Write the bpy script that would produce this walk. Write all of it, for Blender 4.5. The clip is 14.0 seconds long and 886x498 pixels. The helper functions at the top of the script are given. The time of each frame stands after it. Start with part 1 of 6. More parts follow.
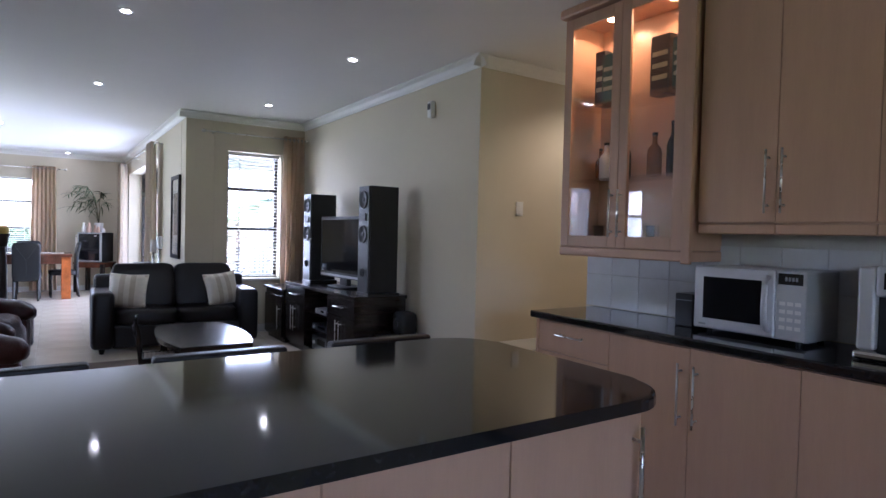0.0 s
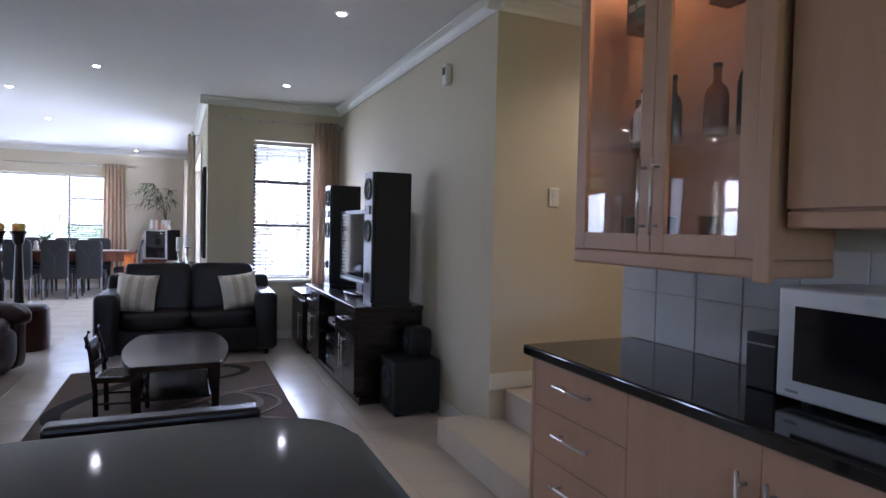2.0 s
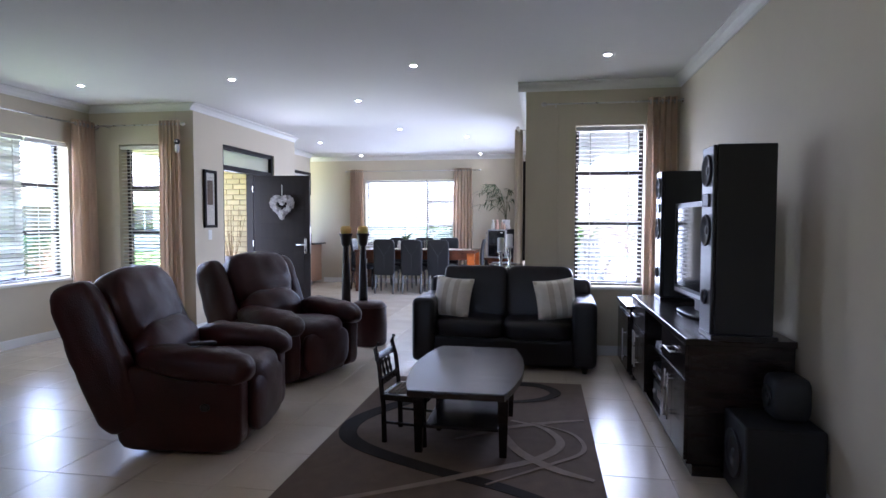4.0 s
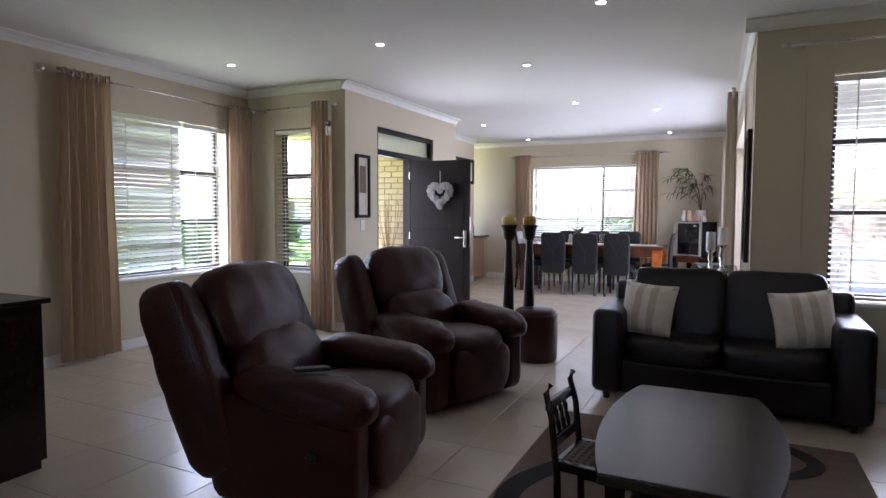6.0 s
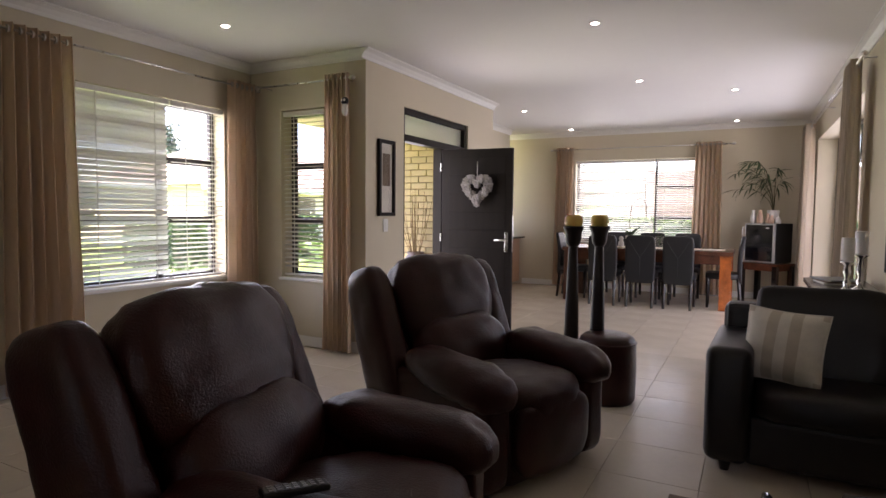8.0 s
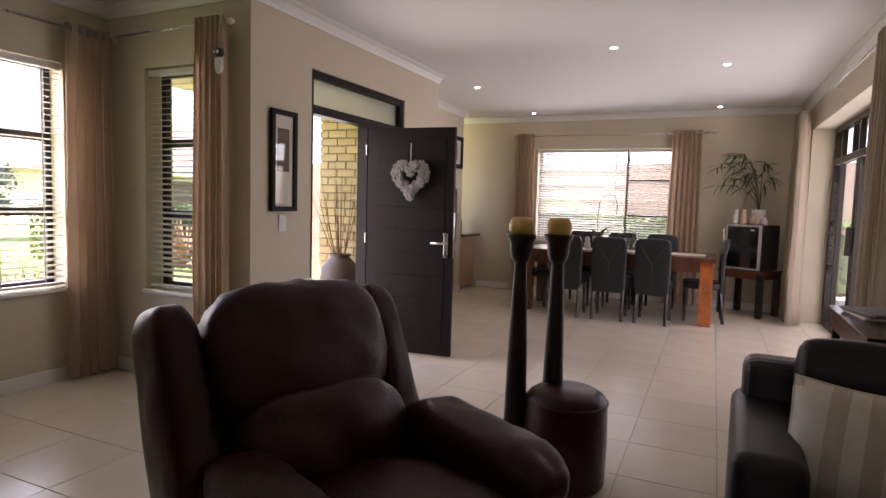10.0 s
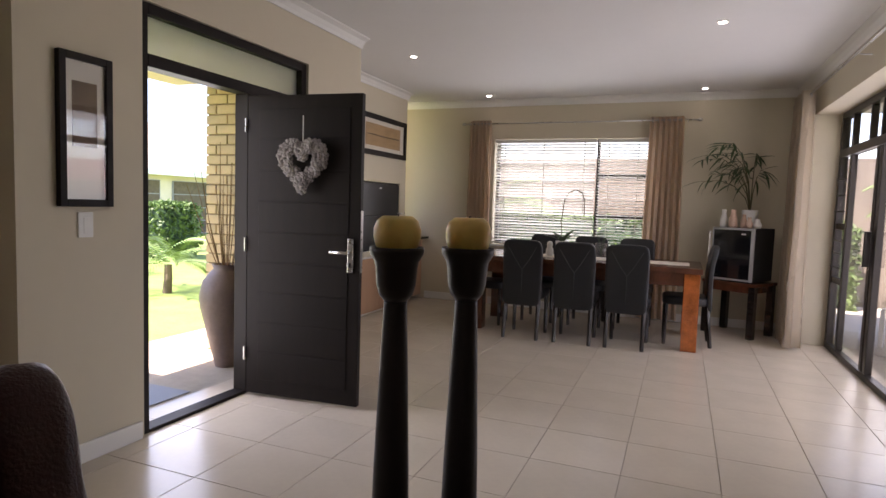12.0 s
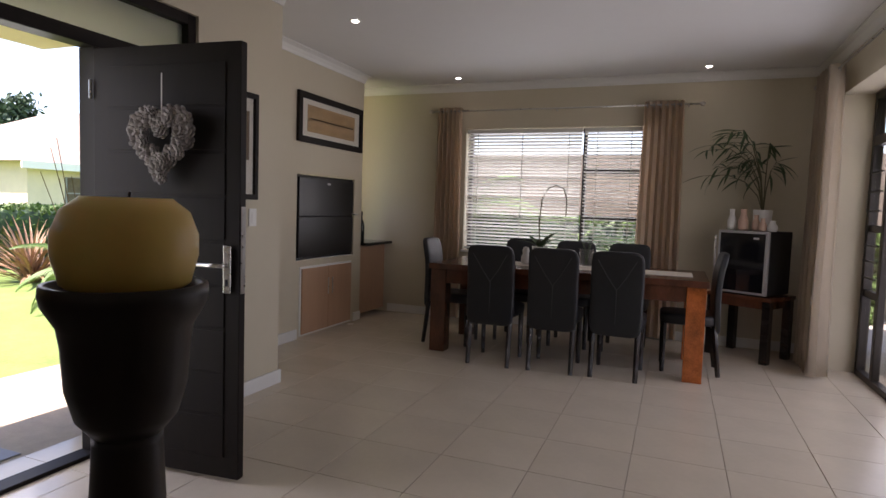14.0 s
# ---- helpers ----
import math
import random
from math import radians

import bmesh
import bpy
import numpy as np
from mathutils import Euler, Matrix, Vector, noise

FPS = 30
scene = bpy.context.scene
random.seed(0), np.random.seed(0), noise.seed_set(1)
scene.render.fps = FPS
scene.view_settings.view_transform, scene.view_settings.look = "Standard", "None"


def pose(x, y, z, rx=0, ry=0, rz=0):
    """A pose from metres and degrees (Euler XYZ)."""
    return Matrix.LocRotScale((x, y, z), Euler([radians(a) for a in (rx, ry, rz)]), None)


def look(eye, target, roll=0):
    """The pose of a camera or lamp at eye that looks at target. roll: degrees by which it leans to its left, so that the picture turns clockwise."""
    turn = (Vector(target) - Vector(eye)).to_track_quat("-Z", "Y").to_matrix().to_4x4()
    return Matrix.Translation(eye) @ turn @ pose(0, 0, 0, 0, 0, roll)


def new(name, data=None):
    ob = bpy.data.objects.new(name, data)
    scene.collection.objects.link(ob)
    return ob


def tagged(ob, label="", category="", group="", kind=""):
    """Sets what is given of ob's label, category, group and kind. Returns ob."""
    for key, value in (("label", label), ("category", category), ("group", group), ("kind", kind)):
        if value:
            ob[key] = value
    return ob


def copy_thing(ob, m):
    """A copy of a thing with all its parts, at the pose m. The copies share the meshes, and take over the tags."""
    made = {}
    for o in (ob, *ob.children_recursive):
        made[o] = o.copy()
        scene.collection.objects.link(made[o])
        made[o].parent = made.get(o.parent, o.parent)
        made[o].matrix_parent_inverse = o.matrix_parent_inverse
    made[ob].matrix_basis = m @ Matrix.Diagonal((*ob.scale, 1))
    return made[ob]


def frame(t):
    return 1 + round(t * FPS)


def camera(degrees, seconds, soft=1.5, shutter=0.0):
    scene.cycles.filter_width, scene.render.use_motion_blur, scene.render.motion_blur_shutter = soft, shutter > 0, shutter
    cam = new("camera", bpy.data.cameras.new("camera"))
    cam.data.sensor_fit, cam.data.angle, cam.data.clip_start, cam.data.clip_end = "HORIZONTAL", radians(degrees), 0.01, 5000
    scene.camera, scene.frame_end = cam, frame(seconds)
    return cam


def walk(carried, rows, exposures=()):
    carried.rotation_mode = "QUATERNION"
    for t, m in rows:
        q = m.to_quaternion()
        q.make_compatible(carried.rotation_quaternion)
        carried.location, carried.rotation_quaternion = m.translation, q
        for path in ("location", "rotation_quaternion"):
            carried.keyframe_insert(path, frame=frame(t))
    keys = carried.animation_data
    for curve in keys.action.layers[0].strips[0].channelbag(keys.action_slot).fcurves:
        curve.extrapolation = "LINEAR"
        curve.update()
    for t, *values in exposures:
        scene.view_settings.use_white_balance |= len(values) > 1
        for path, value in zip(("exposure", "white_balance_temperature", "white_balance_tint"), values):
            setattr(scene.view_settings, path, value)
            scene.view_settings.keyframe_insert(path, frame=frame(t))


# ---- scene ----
cam = camera(73.6, 14.0)
PATH = [
    (0, (0.502, 0.438, 1.355), (1.602, 2.107, 1.304), 1.4),
    (0.5, (0.816, 0.555, 1.347), (1.914, 2.226, 1.296), 1.4),
    (1, (1.112, 0.702, 1.352), (2.190, 2.386, 1.295), 1.4),
    (1.5, (1.392, 0.875, 1.360), (2.394, 2.605, 1.301), 1.4),
    (2, (1.624, 1.063, 1.366), (2.427, 2.894, 1.297), 1.3),
    (2.5, (1.794, 1.288, 1.387), (2.312, 3.219, 1.307), 0.7),
    (3, (1.948, 1.530, 1.375), (2.148, 3.518, 1.291), 0.5),
    (3.5, (2.037, 1.780, 1.386), (1.940, 3.775, 1.290), 0.2),
    (4, (2.051, 2.075, 1.383), (1.719, 4.044, 1.288), 0.1),
    (4.2, (2.029, 2.186, 1.366), (1.618, 4.141, 1.270), 0.0),
    (6.5, (1.543, 3.444, 1.342), (0.636, 5.222, 1.217), 0.3),
    (7, (1.351, 3.666, 1.335), (0.425, 5.435, 1.211), 0.4),
    (7.2, (1.269, 3.761, 1.307), (0.341, 5.529, 1.190), 0.5),
    (9.5, (0.805, 5.197, 1.388), (-0.074, 6.987, 1.233), 1.5),
    (10, (0.747, 5.565, 1.381), (-0.078, 7.380, 1.227), 1.6),
    (10.5, (0.688, 5.968, 1.374), (-0.101, 7.800, 1.222), 1.7),
    (11, (0.638, 6.335, 1.377), (-0.133, 8.174, 1.225), 1.8),
    (11.5, (0.607, 6.668, 1.364), (-0.145, 8.515, 1.212), 1.8),
    (12, (0.585, 6.998, 1.357), (-0.158, 8.848, 1.208), 1.9),
    (12.5, (0.566, 7.309, 1.351), (-0.171, 9.162, 1.206), 1.9),
    (13, (0.545, 7.594, 1.335), (-0.180, 9.453, 1.193), 1.8),
    (13.5, (0.550, 7.877, 1.328), (-0.174, 9.736, 1.188), 1.9),
    (14, (0.527, 8.135, 1.322), (-0.201, 9.993, 1.186), 1.9),
]
EXPOSURES = [(0, 3.75, 5150, 25), (4.2, 3.45, 5200, 26), (6.5, 3.1, 5950, 26), (9.5, 2.6, 7000, 34), (12, 2.3, 6800, 28), (14, 1.7, 6650, 27)]
walk(cam, [(t, look(eye, target, roll)) for t, eye, target, roll in PATH], EXPOSURES)


# ---- world, sun, lights ----
world = bpy.data.worlds.new("world")
scene.world = world
world.use_nodes = True
wn = world.node_tree.nodes
sky = wn.new("ShaderNodeTexSky")
sky.sky_type, sky.sun_disc = "NISHITA", False
sky.sun_elevation, sky.sun_rotation = radians(58), radians(215)
wn["Background"].inputs[1].default_value = 0.15
world.node_tree.links.new(sky.outputs[0], wn["Background"].inputs[0])
sun = new("sun", bpy.data.lights.new("sun", "SUN"))
sun.data.energy, sun.data.angle, sun.data.color = 5.0, radians(0.5), (1.0, 0.95, 0.86)
sun.matrix_world = look((0, 0, 20), (0.57 * 5.3, 0.82 * 5.3, 20 - 8.5))


def window_light(name, m, w, h, power, colour=(0.9, 0.95, 1.0)):
    """Sky light entering through an opening; local -Z points indoors."""
    ob = new(name, bpy.data.lights.new(name, "AREA"))
    ob.data.shape, ob.data.size, ob.data.size_y = "RECTANGLE", w, h
    ob.data.energy, ob.data.color = power, colour
    ob.matrix_world = m
    return ob


def spot_light(x, y, z, power, colour, size=100):
    ob = new("downlight_lamp", bpy.data.lights.new("downlight_lamp", "SPOT"))
    ob.data.energy, ob.data.color, ob.data.spot_size, ob.data.spot_blend = power, colour, radians(size), 0.6
    ob.data.shadow_soft_size = 0.03
    ob.location = (x, y, z)
    return ob


CEIL = 2.8
SLANT = 0.6  # the dining room's east wall is slightly out of square
window_light("skylight_west", look((-3.86, 8.06, 1.5), (0, 7.8, 1.4)), 0.6, 1.6, 4.2)
window_light("skylight_nook", look((-2.8, 8.67, 1.5), (-2.8, 5, 1.3)), 0.7, 1.6, 0.7)
window_light("skylight_lounge", look((2.72, 8.62, 1.5), (2.72, 4, 1.3)), 0.65, 1.6, 5)
window_light("skylight_dining", look((-0.84, 15.16, 1.55), (-0.84, 10, 1.3)), 2.0, 1.4, 8)
window_light("skylight_patio", look((2.16, 12.4, 1.25), (-1, 12.4, 0.9)), 3.4, 2.2, 11)
window_light("skylight_porch", look((-2.42, 9.80, 1.1), (0, 9.80, 0.9)), 0.7, 1.9, 3)
# warm fill lamp added at an unseen south window to brighten the kitchen
window_light("kitchen_fill_lamp", look((0.3, -2.75, 1.65), (0.6, 3, 1.2)), 1.8, 1.1, 0.45, (1.0, 0.85, 0.7))
for lx, ly in ((4.6, 3.6),):
    spot_light(lx, ly, CEIL - 0.05, 2.7, (1.0, 0.8, 0.5), 150)


# ---- materials ----
def mat(name, colour, rough=0.5, metal=0.0, var=0.12, scale=8.0, bump=0.0, bscale=120.0, stretch=(1, 1, 1), coat=0.0, spec=0.5, rnd=0.0, rvar=0.1):
    m = bpy.data.materials.new(name)
    m.use_nodes = True
    nt = m.node_tree
    b = nt.nodes["Principled BSDF"]
    b.inputs["Roughness"].default_value, b.inputs["Metallic"].default_value = rough, metal
    b.inputs["Coat Weight"].default_value, b.inputs["Specular IOR Level"].default_value = coat, spec
    tc, mp = nt.nodes.new("ShaderNodeTexCoord"), nt.nodes.new("ShaderNodeMapping")
    mp.inputs["Scale"].default_value = stretch
    nt.links.new(tc.outputs["Object"], mp.inputs[0])
    n1, n2 = nt.nodes.new("ShaderNodeTexNoise"), nt.nodes.new("ShaderNodeTexNoise")
    n1.inputs["Scale"].default_value, n2.inputs["Scale"].default_value = scale, scale * 9
    n1.inputs["Detail"].default_value = 4
    nt.links.new(mp.outputs[0], n1.inputs[0]), nt.links.new(mp.outputs[0], n2.inputs[0])
    add = nt.nodes.new("ShaderNodeMath")
    add.operation = "MULTIPLY_ADD"
    add.inputs[1].default_value = 0.45
    nt.links.new(n2.outputs[0], add.inputs[0]), nt.links.new(n1.outputs[0], add.inputs[2])
    ramp = nt.nodes.new("ShaderNodeMapRange")
    ramp.inputs[1].default_value, ramp.inputs[2].default_value = 0.35, 1.1
    ramp.inputs[3].default_value, ramp.inputs[4].default_value = 1 - var, 1 + var
    nt.links.new(add.outputs[0], ramp.inputs[0])
    last = ramp.outputs[0]
    if rnd:
        info, mr, mul = nt.nodes.new("ShaderNodeObjectInfo"), nt.nodes.new("ShaderNodeMapRange"), nt.nodes.new("ShaderNodeMath")
        mr.inputs[3].default_value, mr.inputs[4].default_value = 1 - rnd, 1 + rnd
        mul.operation = "MULTIPLY"
        nt.links.new(info.outputs["Random"], mr.inputs[0]), nt.links.new(mr.outputs[0], mul.inputs[0]), nt.links.new(last, mul.inputs[1])
        last = mul.outputs[0]
    mix = nt.nodes.new("ShaderNodeVectorMath")
    mix.operation = "SCALE"
    mix.inputs[0].default_value = colour
    nt.links.new(last, mix.inputs["Scale"]), nt.links.new(mix.outputs[0], b.inputs["Base Color"])
    rr = nt.nodes.new("ShaderNodeMapRange")
    rr.inputs[3].default_value, rr.inputs[4].default_value = max(0.02, rough * (1 - rvar)), min(1, rough * (1 + rvar))
    nt.links.new(n1.outputs[0], rr.inputs[0]), nt.links.new(rr.outputs[0], b.inputs["Roughness"])
    if bump:
        n3, bm_ = nt.nodes.new("ShaderNodeTexNoise"), nt.nodes.new("ShaderNodeBump")
        n3.inputs["Scale"].default_value, n3.inputs["Detail"].default_value = bscale, 3
        bm_.inputs["Strength"].default_value, bm_.inputs["Distance"].default_value = bump, 0.01
        nt.links.new(mp.outputs[0], n3.inputs[0]), nt.links.new(n3.outputs[0], bm_.inputs["Height"]), nt.links.new(bm_.outputs[0], b.inputs["Normal"])
    return m


def glass_mat(name, tint=(1, 1, 1), gloss=0.08):
    """A thin pane: clear with a mirror share."""
    m = bpy.data.materials.new(name)
    m.use_nodes = True
    nt = m.node_tree
    out = nt.nodes["Material Output"]
    tr, gl, mx, lw, pw, fr = (nt.nodes.new("ShaderNode" + k) for k in ("BsdfTransparent", "BsdfGlossy", "MixShader", "LayerWeight", "Math", "MapRange"))
    tr.inputs[0].default_value, gl.inputs["Roughness"].default_value = (*tint, 1), 0.02
    pw.operation = "POWER"
    pw.inputs[1].default_value = 4.0
    fr.inputs[3].default_value, fr.inputs[4].default_value = gloss / 2, 0.6
    nt.links.new(lw.outputs["Facing"], pw.inputs[0]), nt.links.new(pw.outputs[0], fr.inputs[0])
    nt.links.new(fr.outputs[0], mx.inputs[0]), nt.links.new(tr.outputs[0], mx.inputs[1]), nt.links.new(gl.outputs[0], mx.inputs[2])
    nt.links.new(mx.outputs[0], out.inputs[0])
    return m


def emit_mat(name, colour, power):
    m = bpy.data.materials.new(name)
    m.use_nodes = True
    b = m.node_tree.nodes["Principled BSDF"]
    b.inputs["Emission Color"].default_value, b.inputs["Emission Strength"].default_value = (*colour, 1), power
    return m


def let_through(m, share_):
    """Thin cloth or slats: part of the light passes diffusely."""
    nt = m.node_tree
    b, out = nt.nodes["Principled BSDF"], nt.nodes["Material Output"]
    tl, mx = nt.nodes.new("ShaderNodeBsdfTranslucent"), nt.nodes.new("ShaderNodeMixShader")
    nt.links.new(b.inputs["Base Color"].links[0].from_socket, tl.inputs[0])
    mx.inputs[0].default_value = share_
    nt.links.new(b.outputs[0], mx.inputs[1]), nt.links.new(tl.outputs[0], mx.inputs[2]), nt.links.new(mx.outputs[0], out.inputs[0])


M_WALL = mat("wall_paint", (0.60, 0.535, 0.405), 0.75, var=0.03, scale=1.5, bump=0.05, bscale=60)
M_CEIL = mat("ceiling_paint", (0.80, 0.79, 0.77), 0.8, var=0.02, scale=1.2, bump=0.03, bscale=40)
M_TRIM = mat("white_trim", (0.78, 0.77, 0.73), 0.5, var=0.03, scale=4)
M_TILE = mat("porcelain_tile", (0.64, 0.56, 0.45), 0.24, var=0.06, scale=3, rnd=0.03, bump=0.015, bscale=25, rvar=0.3)
M_GROUT = mat("grout", (0.42, 0.36, 0.28), 0.9, var=0.15, scale=10)
M_GRANITE = mat("black_granite", (0.012, 0.012, 0.013), 0.07, var=0.6, scale=60, rvar=0.2)
M_MAPLE = mat("maple_laminate", (0.50, 0.305, 0.19), 0.42, var=0.08, scale=2.2, stretch=(6, 6, 0.6))
M_STEEL = mat("brushed_steel", (0.62, 0.60, 0.57), 0.28, 1.0, var=0.05, scale=20)
M_CHROME = mat("chrome", (0.8, 0.8, 0.8), 0.1, 1.0, var=0.03, scale=10)
M_PALEGROUT = mat("pale_grout", (0.50, 0.49, 0.47), 0.9, var=0.1, scale=10)
M_SPLASH = mat("white_splash_tile", (0.60, 0.60, 0.60), 0.2, var=0.05, scale=6, rnd=0.04)
M_DARKWOOD = mat("espresso_wood", (0.018, 0.012, 0.010), 0.22, var=0.35, scale=3, stretch=(1, 8, 8), rvar=0.2)
M_SATINWOOD = mat("satin_dark_wood", (0.016, 0.010, 0.008), 0.45, var=0.35, scale=4, stretch=(4, 4, 0.6), spec=0.35)
M_DOOR = mat("dark_stained_door", (0.012, 0.008, 0.006), 0.55, var=0.3, scale=3, stretch=(8, 8, 0.8), spec=0.2)
M_REDWOOD = mat("polished_hardwood", (0.10, 0.035, 0.018), 0.2, var=0.5, scale=5, stretch=(2, 2, 0.7), rvar=0.2)
# blocky burl pattern, with sunlight put into its bright orange
M_SUNLITBURL = mat("sunlit_blocked_burl", (0.40, 0.11, 0.025), 0.16, var=0.75, scale=9, stretch=(1, 1, 1), rvar=0.2)
M_BLACKLEATHER = mat("black_leather", (0.010, 0.007, 0.007), 0.34, var=0.25, scale=6, bump=0.22, bscale=220, spec=0.45)
M_BROWNLEATHER = mat("oxblood_leather", (0.034, 0.0060, 0.0045), 0.33, var=0.4, scale=5, bump=0.30, bscale=140, rvar=0.3, spec=0.38)
M_CHAIRLEATHER = mat("charcoal_leather", (0.013, 0.014, 0.016), 0.42, var=0.2, scale=6, bump=0.2, bscale=220)
M_SEAM = mat("seam_thread", (0.045, 0.047, 0.05), 0.7, var=0.1)
M_PLASTIC = mat("black_plastic", (0.012, 0.012, 0.013), 0.3, var=0.1, scale=8)
M_MATTBLACK = mat("matt_black", (0.010, 0.010, 0.011), 0.6, var=0.15, scale=8)
M_CONE = mat("speaker_cone", (0.03, 0.03, 0.032), 0.45, var=0.2, scale=12)
M_SCREEN = mat("dark_screen", (0.008, 0.008, 0.010), 0.08, var=0.05, scale=4)
M_SILVER = mat("silver_plastic", (0.52, 0.52, 0.53), 0.34, 0.35, var=0.04, scale=10)
M_BRONZE = mat("bronze_aluminium", (0.028, 0.022, 0.018), 0.4, 0.3, var=0.1, scale=8)
M_SLAT = mat("white_blind_slat", (0.74, 0.72, 0.66), 0.6, var=0.04, scale=6)
M_CURTAIN = mat("beige_curtain", (0.80, 0.67, 0.53), 0.85, var=0.10, scale=14, stretch=(1, 1, 0.1), bump=0.2, bscale=300)
M_LININGCURTAIN = mat("cream_curtain", (0.74, 0.66, 0.55), 0.85, var=0.08, scale=14, stretch=(1, 1, 0.1), bump=0.2, bscale=300)
let_through(M_SLAT, 0.04), let_through(M_CURTAIN, 0.45), let_through(M_LININGCURTAIN, 0.5)
M_GLASS = glass_mat("clear_glass")
M_FROST = mat("frosted_glass", (0.75, 0.76, 0.72), 0.6, var=0.03, scale=3)
M_FROST.node_tree.nodes["Principled BSDF"].inputs["Transmission Weight"].default_value = 0.8
M_RUG = mat("taupe_rug", (0.17, 0.125, 0.095), 0.95, var=0.2, scale=12, bump=0.5, bscale=350)
M_RUGDARK = mat("dark_rug_band", (0.018, 0.014, 0.013), 0.95, var=0.2, scale=14, bump=0.5, bscale=350)
M_RUGLIGHT = mat("light_rug_band", (0.33, 0.27, 0.22), 0.95, var=0.2, scale=14, bump=0.5, bscale=350)
M_RUGMID = mat("mid_rug_field", (0.115, 0.085, 0.07), 0.95, var=0.2, scale=12, bump=0.5, bscale=350)
M_CREAMFABRIC = mat("cream_fabric", (0.74, 0.68, 0.58), 0.9, var=0.12, scale=20, bump=0.3, bscale=300)
M_STRIPE = mat("taupe_stripe", (0.56, 0.48, 0.37), 0.9, var=0.12, scale=20, bump=0.3, bscale=300)
M_WAX = mat("ivory_wax", (0.70, 0.48, 0.13), 0.45, var=0.1, scale=6)
M_WAX.node_tree.nodes["Principled BSDF"].inputs["Subsurface Weight"].default_value = 0.2
M_WHITECER = mat("white_ceramic", (0.75, 0.73, 0.70), 0.3, var=0.05, scale=8)
M_PINKCER = mat("blush_ceramic", (0.62, 0.42, 0.32), 0.5, var=0.12, scale=10)
M_LEAF = mat("leaf_green", (0.05, 0.085, 0.03), 0.5, var=0.4, scale=10)
M_PALELEAF = mat("pale_leaf", (0.12, 0.20, 0.05), 0.5, var=0.4, scale=6)
M_STEM = mat("stem", (0.10, 0.09, 0.04), 0.6, var=0.3, scale=10)
M_REED = mat("dry_reed", (0.22, 0.13, 0.06), 0.8, var=0.3, scale=15)
M_VASE = mat("mauve_urn", (0.20, 0.14, 0.12), 0.5, var=0.25, scale=4, bump=0.1, bscale=60)
M_PAPER = mat("paper_mount", (0.72, 0.68, 0.60), 0.8, var=0.04, scale=8)
M_PRINT = mat("sepia_print", (0.16, 0.11, 0.07), 0.7, var=0.5, scale=7)
M_PRINT2 = mat("ochre_print", (0.42, 0.27, 0.13), 0.7, var=0.3, scale=5, stretch=(1, 0.5, 4))
M_BRICK = mat("yellow_face_brick", (0.55, 0.42, 0.25), 0.85, var=0.15, scale=12, rnd=0.12, bump=0.3, bscale=80)
M_STONE = mat("weathered_stone", (0.17, 0.14, 0.11), 0.9, var=0.4, scale=3, bump=0.5, bscale=20)
M_MORTAR = mat("mortar", (0.30, 0.22, 0.13), 0.9, var=0.2, scale=20)
M_PLASTER = mat("cream_plaster", (0.66, 0.57, 0.44), 0.85, var=0.08, scale=3, bump=0.1, bscale=60)
M_PAVE = mat("pale_paving", (0.48, 0.44, 0.38), 0.8, var=0.15, scale=4, rnd=0.05, bump=0.1, bscale=40)
M_GRASS = mat("lawn", (0.16, 0.24, 0.05), 0.9, var=0.4, scale=3, bump=0.4, bscale=60)
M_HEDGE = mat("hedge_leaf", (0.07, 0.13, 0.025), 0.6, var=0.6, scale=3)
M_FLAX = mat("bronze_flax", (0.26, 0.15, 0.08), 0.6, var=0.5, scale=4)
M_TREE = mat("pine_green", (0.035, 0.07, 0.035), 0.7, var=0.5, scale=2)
M_BARK = mat("bark", (0.12, 0.09, 0.06), 0.9, var=0.4, scale=8, bump=0.4, bscale=30)
M_ROOF = mat("pale_roof_tile", (0.34, 0.27, 0.22), 0.8, var=0.2, scale=3)
M_TERRA = mat("terracotta_roof", (0.40, 0.17, 0.11), 0.8, var=0.2, scale=3)
M_LAMP = emit_mat("lamp_glow", (1.0, 0.93, 0.8), 7)
M_WARMLAMP = emit_mat("warm_lamp_glow", (1.0, 0.6, 0.25), 5)
M_BOTTLE = mat("dark_glass_bottle", (0.02, 0.025, 0.02), 0.08, var=0.1)
M_AMBER = mat("amber_bottle", (0.20, 0.08, 0.03), 0.1, var=0.2)
M_BOXGREEN = mat("green_carton", (0.04, 0.09, 0.06), 0.5, var=0.2, scale=10)
M_BOXBLACK = mat("black_carton", (0.02, 0.02, 0.022), 0.4, var=0.2, scale=10)
M_GOLDINK = mat("pale_ink", (0.45, 0.45, 0.30), 0.5, var=0.1)
M_CAMO = mat("button_grey", (0.25, 0.25, 0.26), 0.5, var=0.1)
M_WHITEFURN = mat("white_garden_furniture", (0.80, 0.79, 0.76), 0.5, var=0.05)


# ---- mesh helpers ----
def obj(name, bm, material, smooth=False):
    me = bpy.data.meshes.new(name)
    bmesh.ops.recalc_face_normals(bm, faces=bm.faces)
    if smooth:
        for f in bm.faces:
            f.smooth = True
    bm.to_mesh(me)
    bm.free()
    me.materials.append(material)
    return new(name, me)


def thing(name, m, label, category, group="", kind=""):
    ob = new(name)
    ob.matrix_world = m
    ob.empty_display_size = 0.1
    return tagged(ob, label, category, group, kind)


def part(name, bm, material, parent, label="", smooth=False, m=None):
    ob = obj(name, bm, material, smooth)
    ob.parent = parent
    if m is not None:
        ob.matrix_local = m
    return tagged(ob, label)


def share(name, data, parent, m, label=""):
    """Another piece on the same mesh data."""
    ob = new(name, data)
    ob.parent = parent
    ob.matrix_local = m
    return tagged(ob, label)


